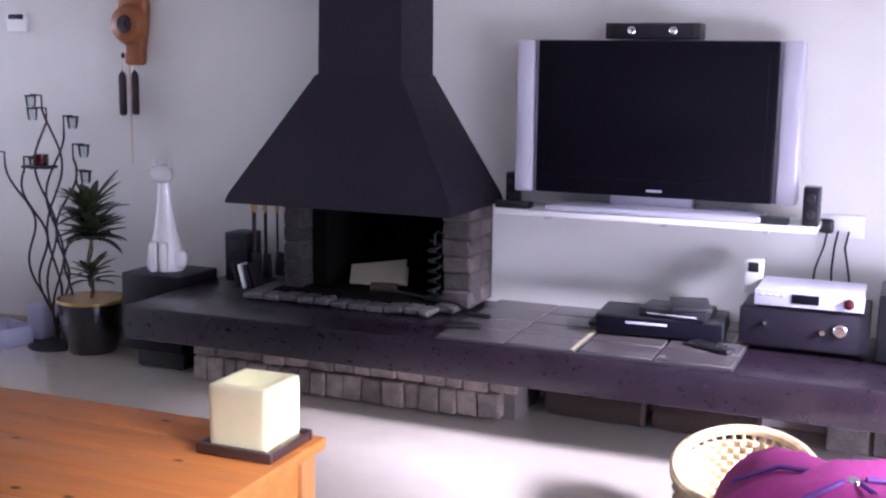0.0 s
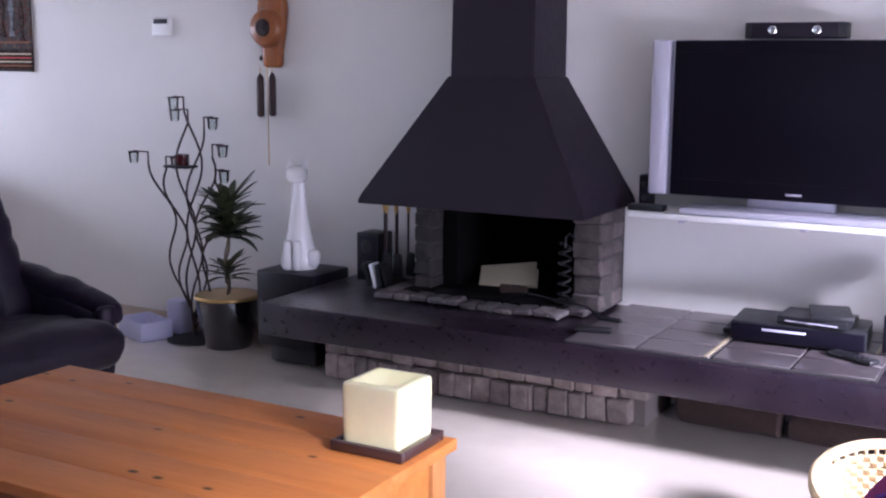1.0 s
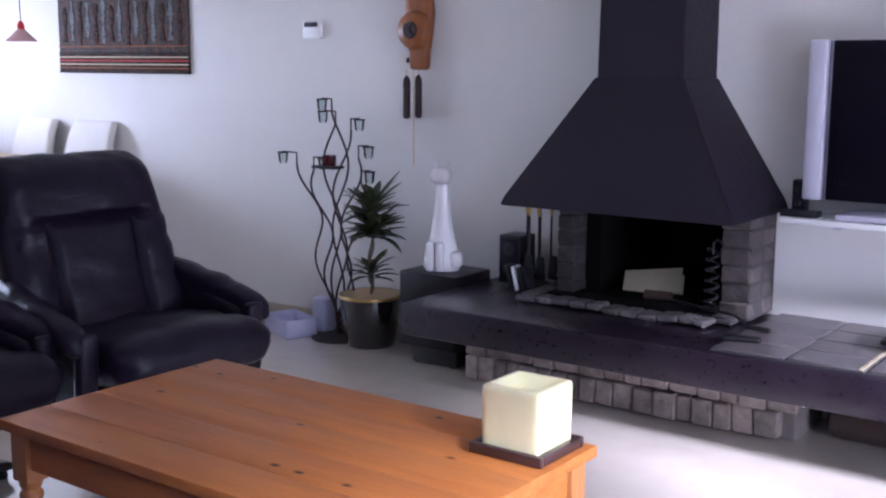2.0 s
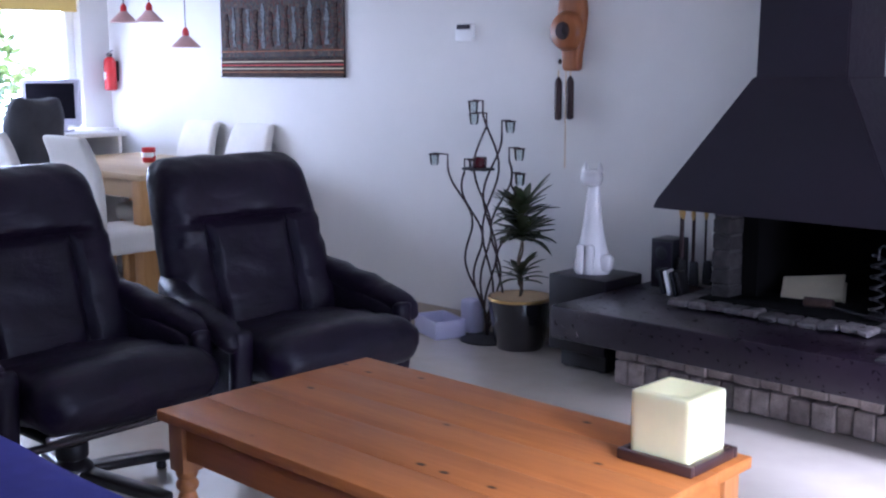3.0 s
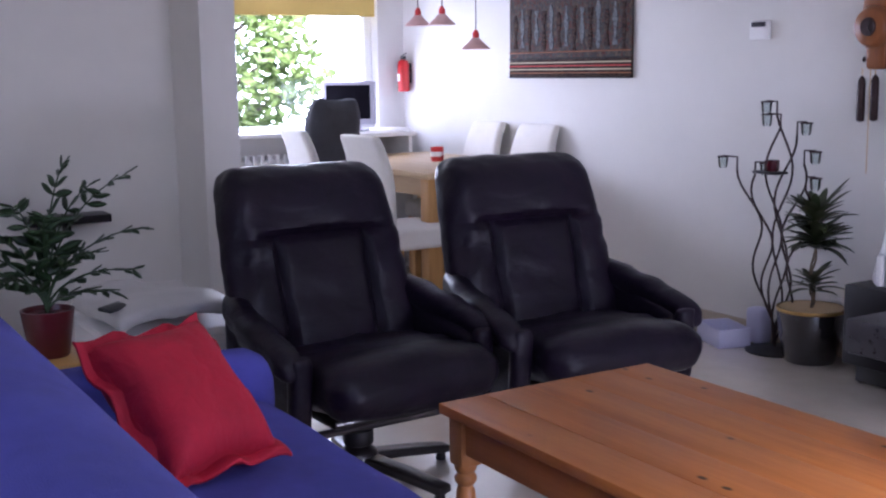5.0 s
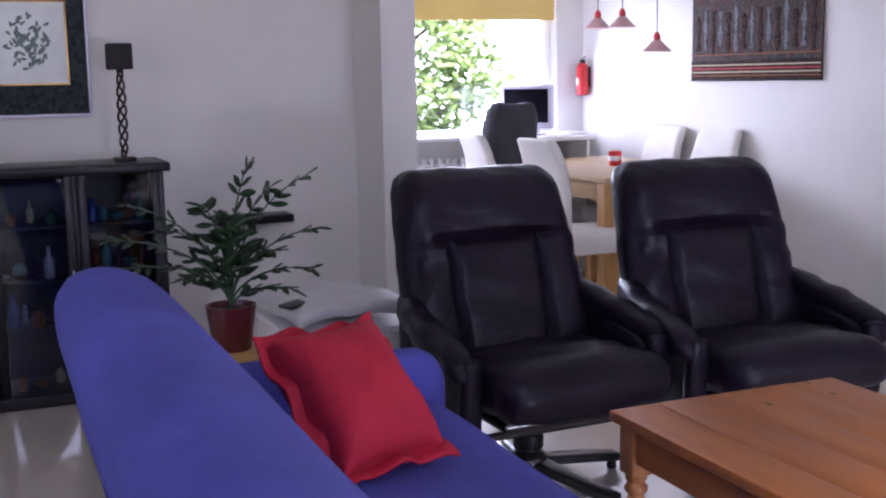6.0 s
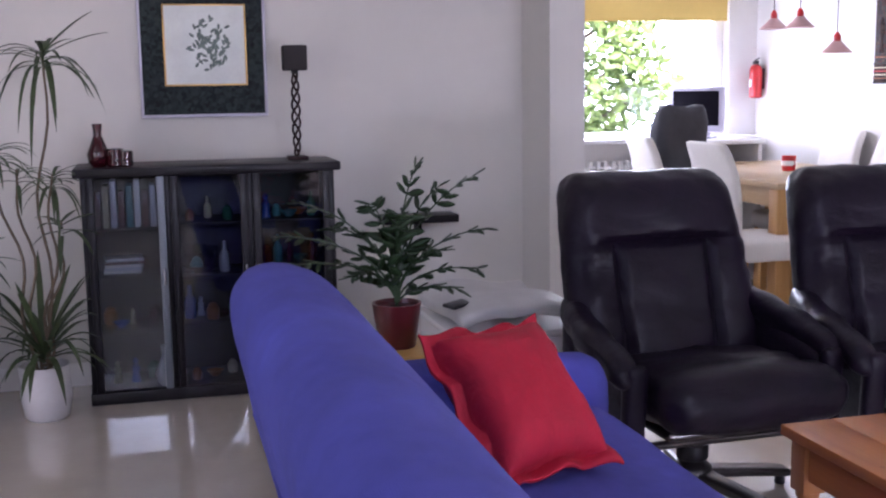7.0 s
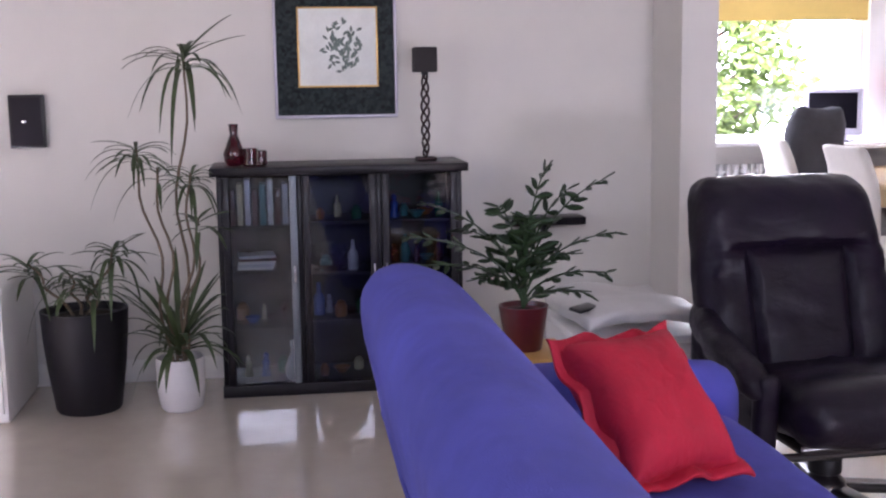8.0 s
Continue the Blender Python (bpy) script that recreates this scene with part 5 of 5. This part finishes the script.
part("foot", soft((0.20, 0.22, 0.014), 0.006, 4, None, (-0.04, 0, 0.007)), SILVER, mon)

oc = thing("office_chair", "black office chair with a grey jacket hung over its back", "office chair", (-6.42, 3.02, 0), 190)
part("backrest", soft((0.09, 0.36, 0.56), 0.045, 7, lambda p: (p.x - 0.12 * p.z, p.y * (1 - 0.35 * max(0, p.z)), p.z), (-0.22, 0, 0.80), 0.004), LEATHER, oc)
part("seat", soft((0.46, 0.46, 0.10), 0.04, 6, None, (0.02, 0, 0.47), 0.003), LEATHER, oc)
part("column", lathe([(0.03, 0.08), (0.03, 0.40), (0.06, 0.43)], 14), BLACKIRON, oc)
for i in range(5):
    a = radians(72 * i)
    lg = part("leg", tube([(0.03 * math.cos(a), 0.03 * math.sin(a), 0.11), (0.28 * math.cos(a), 0.28 * math.sin(a), 0.07)], 0.018, 8), BLACKPLASTIC, oc)
    part("castor", lathe([(0.024, 0), (0.028, 0.012), (0.028, 0.036), (0.02, 0.052)], 12, (0.28 * math.cos(a), 0.28 * math.sin(a), 0)), BLACKPLASTIC, lg)
jk = soft((0.13, 0.37, 0.52), 0.055, 14, lambda p: (p.x - 0.12 * p.z, p.y * (1 - 0.9 * max(0, p.z - 0.06) - 2.6 * max(0, p.z - 0.17) ** 1.3) + 0.012 * math.sin(9 * p.z), p.z - 0.05 * (1 - (p.y / 0.19) ** 2) * (1 if p.z > 0.2 else 0)), (0, 0, 0), 0.016)
jacket = tagged(part("jacket", jk, JACKET), "dark grey jacket draped over the office chair", "jacket")
jacket.matrix_basis = oc.matrix_basis @ pose(-0.228, 0, 0.90)

# ---- display cabinet ----
CX, CY0, CY1, CZ = -4.73, -0.24, 0.775, 0.965
cab = thing("display_cabinet", "black ash display cabinet with three glazed columns", "cabinet", (CX - 0.17, (CY0 + CY1) / 2, 0))
CW = CY1 - CY0
part("top", box((0.0, 0, CZ - 0.018), (0.37, CW + 0.05, 0.036), 0.006), CABWOOD, cab)
part("base", box((0, 0, 0.025), (0.33, CW + 0.01, 0.05), 0.004), CABWOOD, cab)
part("back_panel", box((-0.165, 0, 0.49), (0.012, CW - 0.03, 0.88), 0.001), CABWOOD, cab)
cols = [-CW / 2 + 0.01, -CW / 2 + 0.335, -CW / 2 + 0.665, CW / 2 - 0.01]
for y in cols:
    part("upright", box((-0.005, y, 0.49), (0.31, 0.020, 0.876), 0.002), CABWOOD, cab)
shelves = [(0, 0.29), (0, 0.52), (0, 0.71), (1, 0.30), (1, 0.50), (1, 0.72), (2, 0.30), (2, 0.52), (2, 0.72)]
for c, z in shelves:
    a, b = cols[c], cols[c + 1]
    part("shelf", box((-0.02, (a + b) / 2, z), (0.27, b - a - 0.024, 0.014), 0.002), CABWOOD if c else GLASS, cab)
for c in (0, 1, 2):
    a, b = cols[c], cols[c + 1]
    door = part("door", box((0.164, a + 0.026, 0.49), (0.018, 0.030, 0.874), 0.003), CABWOOD, cab)
    # first door's stile has its reflection painted in as grey-blue
    part("stile", box((0.164, b - 0.026, 0.49), (0.018, 0.030, 0.874), 0.003), CABWOOD if c else mat("stile_reflection_grey", (0.16, 0.18, 0.21), 0.4, 0.3, vary=0.1), door)
    part("pane", box((0.162, (a + b) / 2, 0.49), (0.005, b - a - 0.085, 0.86), 0), CABGLASS, door, smooth=False).visible_shadow = False
    part("handle", soft((0.014, 0.010, 0.07), 0.004, 3, None, (0.180, b - 0.026 if c < 2 else a + 0.026, 0.52)), CHROME, door)

KNICK = {"red": REDGLASS, "cream": PAPER, "teal": mat("teal_glaze", (0.05, 0.22, 0.26), 0.3, vary=0.2), "amber": mat("amber_glaze", (0.35, 0.13, 0.02), 0.3, vary=0.2), "grey": SILVER, "white": CERAMIC, "blue": mat("cobalt_glaze", (0.03, 0.08, 0.4), 0.25, vary=0.2)}
rr = random.Random(21)


def cabinet_spot(c, z, t):
    a, b = cols[c] + 0.05, cols[c + 1] - 0.05
    return (CX - 0.17 + rr.uniform(-0.05, 0.05), (CY0 + CY1) / 2 + a + (b - a) * t, z + 0.0075)


def book(at, w, h, m, label):
    b = thing("book", label, "book", at, 0, group="books in the cabinet")
    part("cover", box((0, 0, h / 2), (0.13, w, h), 0.002), m, b)
    part("pages", box((-0.006, 0, h / 2), (0.128, w - 0.006, h - 0.008), 0.001), PAPER, b)


for k in range(8):
    nm = ("red", "cream", "grey", "red", "teal", "white", "red", "grey")[k]
    book((CX - 0.14, CY0 + 0.06 + k * 0.031, 0.7175), 0.024, 0.15 + 0.02 * (k % 3), KNICK[nm], f"upright {nm} book standing in the glass cabinet")


def vase(at, s, m, label, name="vase"):
    ob = tagged(part(name, lathe([(0.020 * s, 0), (0.032 * s, 0.015 * s), (0.036 * s, 0.04 * s), (0.022 * s, 0.075 * s), (0.012 * s, 0.10 * s), (0.016 * s, 0.135 * s), (0.011 * s, 0.135 * s), (0.008 * s, 0.11 * s)], 18), m), label, "vase" if name == "vase" else "glassware")
    ob.matrix_basis = pose(*at)
    return ob


SHELF_Z = {0: (0.0425, 0.29, 0.52), 1: (0.0425, 0.30, 0.50, 0.72), 2: (0.0425, 0.30, 0.52, 0.72)}
TONES = ["red", "amber", "teal", "blue", "blue", "grey", "cream", "red", "green"]
KNICK["green"] = mat("bottle_green_glaze", (0.02, 0.12, 0.06), 0.25, vary=0.2)
SHAPES = {"bowl": [(0.018, 0), (0.022, 0.004), (0.045, 0.03), (0.042, 0.03), (0.02, 0.008), (0.003, 0.006)],
          "jar": [(0.024, 0), (0.028, 0.006), (0.03, 0.05), (0.02, 0.06), (0.022, 0.066), (0.006, 0.078)],
          "bottle": [(0.02, 0), (0.024, 0.006), (0.024, 0.075), (0.009, 0.10), (0.009, 0.135), (0.007, 0.137)],
          "figurine": [(0.022, 0), (0.02, 0.01), (0.014, 0.045), (0.018, 0.065), (0.008, 0.078), (0.014, 0.092), (0.004, 0.105)]}
for c in (0, 1, 2):
    for z in SHELF_Z[c]:
        count = rr.randint(2, 5)
        for k in range(count):
            nm, kind = TONES[rr.randint(0, 8)], list(SHAPES)[rr.randint(0, 3)]
            g = rr.uniform(0.6, 1.05)
            ob = tagged(part(kind, lathe([(r * g, h * g) for r, h in SHAPES[kind]], 16), KNICK[nm]), f"small {nm} {kind} on a display cabinet shelf", kind)
            ob.matrix_basis = pose(*cabinet_spot(c, z, (k + 0.5) / count))
# added white vase, put where the door glass catches a window glint
vase((CX - 0.08, 0.055, 0.05), 1.25, CERAMIC, "white vase standing in for a window glint in the display cabinet")
for k in range(5):
    ob = tagged(part("disc_box", box((0, 0, 0.006), (0.13, 0.15, 0.0115), 0.001), KNICK[("white", "grey", "white", "red", "grey")[k]]), "flat box stacked on the cabinet shelf", "box", group="stacked boxes")
    ob.matrix_basis = pose(CX - 0.14, CY0 + 0.15, 0.528 + 0.0122 * k, 0, 0, 3 * k - 6)
for k in range(5):
    ob = tagged(part("drinking_glass", lathe([(0.022, 0), (0.024, 0.003), (0.004, 0.006), (0.004, 0.05), (0.024, 0.07), (0.027, 0.11), (0.024, 0.11), (0.02, 0.072), (0.003, 0.06)], 16), GLASS), "stemmed clear drinking glass in the cabinet", "glass", group="glasses in the cabinet")
    ob.matrix_basis = pose(*cabinet_spot(1 if k < 3 else 2, 0.50 if k < 3 else 0.30, 0.12 + 0.2 * k if k < 3 else 0.3 * (k - 2)))
tray2 = tagged(part("red_bowl", lathe([(0.03, 0), (0.04, 0.008), (0.085, 0.035), (0.08, 0.035), (0.035, 0.012), (0.003, 0.01)], 22), REDGLASS), "shallow red glass bowl inside the cabinet", "bowl")
tray2.matrix_basis = pose(CX - 0.13, 0.22, 0.5075)

# on the cabinet
vase((-4.84, -0.165, CZ), 1.28, REDGLASS, "dark red glass bottle vase on the cabinet")
for k, (yy, s) in enumerate(((-0.10, 0.034), (-0.06, 0.030))):
    ob = tagged(part("tea_light", lathe([(s * 0.8, 0), (s, 0.006), (s, 0.07 - 0.01 * k), (s * 0.9, 0.072 - 0.01 * k), (s * 0.85, 0.06 - 0.01 * k), (0.003, 0.055 - 0.01 * k)], 18), REDGLASS), "dark red glass tea light on the cabinet", "candle", group="tea lights")
    ob.matrix_basis = pose(-4.82, yy, CZ)
lamp = thing("table_lamp", "table lamp with a twisted metal stem and charcoal cube shade", "lamp", (-4.90, 0.645, CZ))
part("base", box((0, 0, 0.008), (0.085, 0.085, 0.016), 0.003), IRON, lamp)
for k in range(3):
    part("twisted_stem", tube([(0.017 * math.cos(i * 0.42 + k * 2.094) * (0.4 + 0.6 * math.sin(math.pi * i / 34) ** 0.5), 0.017 * math.sin(i * 0.42 + k * 2.094) * (0.4 + 0.6 * math.sin(math.pi * i / 34) ** 0.5), 0.016 + i * 0.0104) for i in range(35)], 0.0055, 6), IRON, lamp)
part("shade", box((0, 0, 0.428), (0.098, 0.098, 0.105), 0.006), GREYSHADE, lamp, "charcoal fabric cube shade")
part("socket", lathe([(0.014, 0.362), (0.016, 0.38)], 12), BLACKIRON, lamp)

pic = thing("framed_picture", "silver framed tree picture in a dark mount", "picture", (-5.098, 0.278, 1.155))
for c, s in (((0.012, 0, 0.0), (0.024, 0.535, 0.014)), ((0.012, 0, 0.66), (0.024, 0.535, 0.014)), ((0.012, -0.262, 0.33), (0.024, 0.012, 0.66)), ((0.012, 0.262, 0.33), (0.024, 0.012, 0.66))):
    part("frame_rail", box(c, s, 0.003), SILVER, pic)
part("mount", box((0.008, 0, 0.33), (0.010, 0.52, 0.65), 0), MATBOARD, pic, smooth=False)
part("print", box((0.0165, 0.01, 0.30), (0.006, 0.335, 0.335), 0.001), PRINT, pic, "pale tree print")
rr = random.Random(77)
for k in range(90):
    a, q = rr.uniform(0, 6.28), rr.uniform(0, 1) ** 0.6
    bm = bmesh.new()
    leaflet(bm, Vector((0.0197, 0.03 + 0.085 * q * math.cos(a), 0.30 + 0.105 * q * math.sin(a))), Vector((0, 0.3, 1)), Vector((0.0, rr.uniform(-1, 1), rr.uniform(-1, 1))).normalized(), 0.028, 0.012)
    for v in bm.verts:
        v.co.x = 0.0197 + 0.1 * (v.co.x - 0.0197)
    part("printed_leaf", bm, PRINTINK, pic)
for c, s in (((0.019, 0.01, 0.131), (0.006, 0.35, 0.007)), ((0.019, 0.01, 0.469), (0.006, 0.35, 0.007)), ((0.019, -0.161, 0.30), (0.006, 0.007, 0.331)), ((0.019, 0.181, 0.30), (0.006, 0.007, 0.331))):
    part("inner_frame", box(c, s, 0.001), BRASS, pic)

box3 = thing("wall_box", "small black metal box mounted on the wall", "wall box", (-5.099, -1.03, 1.157))
part("case", box((0.02, 0, 0), (0.04, 0.145, 0.225), 0.006), BLACKPLASTIC, box3)
part("front_plate", box((0.042, 0.0, 0), (0.005, 0.125, 0.205), 0.002), HOOD, box3)
part("latch", box((0.046, -0.01, 0.0), (0.008, 0.02, 0.012), 0.002), CHROME, box3)

# ---- plants by the cabinet ----
palm_clumps = [(0.02, 0.07, 1.42, 26, 0.33, 0.017, 0.50, 0.95), (0.0, -0.13, 1.06, 24, 0.25, 0.014, 0.35, 0.9), (0.05, 0.08, 0.96, 20, 0.20, 0.014, 0.4, 0.8), (0.02, -0.05, 0.98, 8, 0.24, 0.014, 0.4, 0.7), (0.02, 0.10, 0.78, 9, 0.22, 0.020, 0.4, 0.7), (0.0, 0.0, 0.28, 40, 0.36, 0.024, 1.15, 0.95)]
dracaena((-4.63, -0.405, 0), WHITEPOT, (0.098, 0.215), "tall drooping dragon tree in a white glazed pot", palm_clumps, LEAF2, 8, 0.028, 1.12)
dracaena((-4.70, -0.78, 0), DARKPOT, (0.172, 0.415), "spreading dragon tree in a tall dark tapered pot", [(0.03, -0.20, 0.61, 18, 0.24, 0.017, 0.5, 0.8), (0.0, -0.05, 0.56, 14, 0.24, 0.018, 0.4, 0.8), (0.02, 0.13, 0.66, 20, 0.22, 0.018, 0.5, 0.9), (0.04, 0.05, 0.52, 16, 0.27, 0.018, 0.6, 0.9)], LEAF2, 12, 0.02)

zz = thing("potted_zamioculcas", "glossy fern-leaved plant in a dark red pot", "plant", (-3.32, 0.73, 0.50))
part("pot", lathe([(0.052, 0), (0.055, 0.004), (0.073, 0.125), (0.075, 0.135), (0.068, 0.135), (0.064, 0.12), (0.003, 0.118)], 26), REDPOT, zz)
part("soil", lathe([(0.066, 0.113), (0.03, 0.122), (0.004, 0.124)], 18), SOIL, zz)
rr = random.Random(31)
bm = bmesh.new()
leaflet(bm, Vector((0, 0, 0)), Vector((0, -1, 0)), Vector((1, 0, 0)), 1.0, 0.34)
ZLEAF = bpy.data.meshes.new("leaf")
bm.to_mesh(ZLEAF)
bm.free()
ZLEAF.materials.append(LEAF)
ZLEAF.shade_smooth()
ends = [(0.05, 0.06, 0.47), (-0.03, 0.25, 0.42), (0.04, 0.27, 0.27), (0.0, 0.20, 0.08), (-0.05, -0.28, 0.36), (0.08, -0.20, 0.30), (0.12, -0.02, 0.33), (-0.10, -0.05, 0.34), (0.10, 0.12, 0.22), (0.06, -0.14, 0.15), (0.0, -0.34, 0.27), (0.10, -0.30, 0.20), (0.0, 0.14, 0.40), (0.10, 0.22, 0.16), (-0.06, 0.02, 0.25)]
for ex, ey, ez in ends:
    pts, bm = [], None
    for k in range(15):
        t = k / 14
        pts.append(Vector((ex * t ** 1.3, ey * t ** 1.5, 0.12 + (ez + 0.02) * (t ** 0.72) - 0.06 * t ** 3)))
    frond = part("frond", tube(pts, 0.0045, 6, taper=0.35), LEAF, zz)
    for k in (4, 6, 7, 9, 10, 12, 13, 14):
        al = (pts[k] - pts[k - 1]).normalized()
        sd = al.cross(Vector((rr.uniform(-0.4, 0.4), rr.uniform(-0.4, 0.4), 1))).normalized()
        for s in (-1, 1):
            out = (sd * s * 0.9 + al * 0.6 + Vector((0, 0, rr.uniform(-0.35, 0.1)))).normalized()
            nn = al.cross(out).normalized()
            tt = nn.cross(out).normalized()
            lf = new("leaf", ZLEAF)
            lf.parent = frond
            g = rr.uniform(0.058, 0.086) * (1.15 - 0.5 * k / 14)
            lf.matrix_basis = Matrix(((out.x, tt.x, nn.x, pts[k].x), (out.y, tt.y, nn.y, pts[k].y), (out.z, tt.z, nn.z, pts[k].z), (0, 0, 0, 1))) @ Matrix.Diagonal((g, g, g, 1))
stool = thing("plant_stool", "yellow pine stool under the red plant pot", "stool", (-3.32, 0.73, 0))
part("seat", box((0, 0, 0.485), (0.26, 0.26, 0.028), 0.006), STOOLWOOD, stool)
for a in (-1, 1):
    for b in (-1, 1):
        part("leg", box((a * 0.095, b * 0.095, 0.237), (0.032, 0.032, 0.47), 0.004), STOOLWOOD, stool)

chest = thing("toy_chest", "low white chest draped with a clear plastic sheet", "chest", (-3.92, 1.22, 0))
part("body", box((0, 0, 0.205), (0.52, 0.44, 0.41), 0.012), WHITE, chest)
part("lid", box((0, 0, 0.425), (0.54, 0.46, 0.03), 0.010), WHITE, chest)
sheet = soft((0.46, 0.42, 0.05), 0.02, 12, lambda p: (p.x, p.y, p.z + 0.035 * math.sin(7 * p.y + 2) + 0.02 * math.sin(11 * p.x)), (0, 0, 0), 0.014)
sh2 = tagged(part("plastic_sheet", sheet, PALEWRAP), "crumpled white plastic sheet lying on the chest", "sheet")
sh2.matrix_basis = pose(-3.86, 1.20, 0.492, 4, 5, 6)
rm = tagged(part("phone", box((0, 0, 0.006), (0.05, 0.11, 0.012), 0.003), BLACKPLASTIC), "small dark phone lying on the white sheet", "phone")
rm.matrix_basis = pose(-3.70, 1.02, 0.532, 0, 8, 40)
led = thing("wall_ledge", "short dark wall ledge behind the plant", "shelf", (-5.099, 1.20, 0.675))
part("board", box((0.075, 0, 0), (0.15, 0.34, 0.035), 0.004), CABWOOD, led)
part("bracket", box((0.05, 0, -0.04), (0.08, 0.02, 0.05), 0.003), BLACKIRON, led)
sb = thing("low_white_cupboard", "low white cupboard against the wall", "cupboard", (-4.78, -1.27, 0))
part("carcass", box((0, 0, 0.27), (0.56, 0.44, 0.50), 0.006), WHITE, sb)
part("top", box((0, 0, 0.535), (0.60, 0.46, 0.03), 0.006), WHITE, sb)
part("door", box((0.285, 0, 0.28), (0.016, 0.41, 0.46), 0.004), WHITE, sb)
part("plinth", box((-0.02, 0, 0.012), (0.50, 0.42, 0.024), 0.002), WHITE, sb)
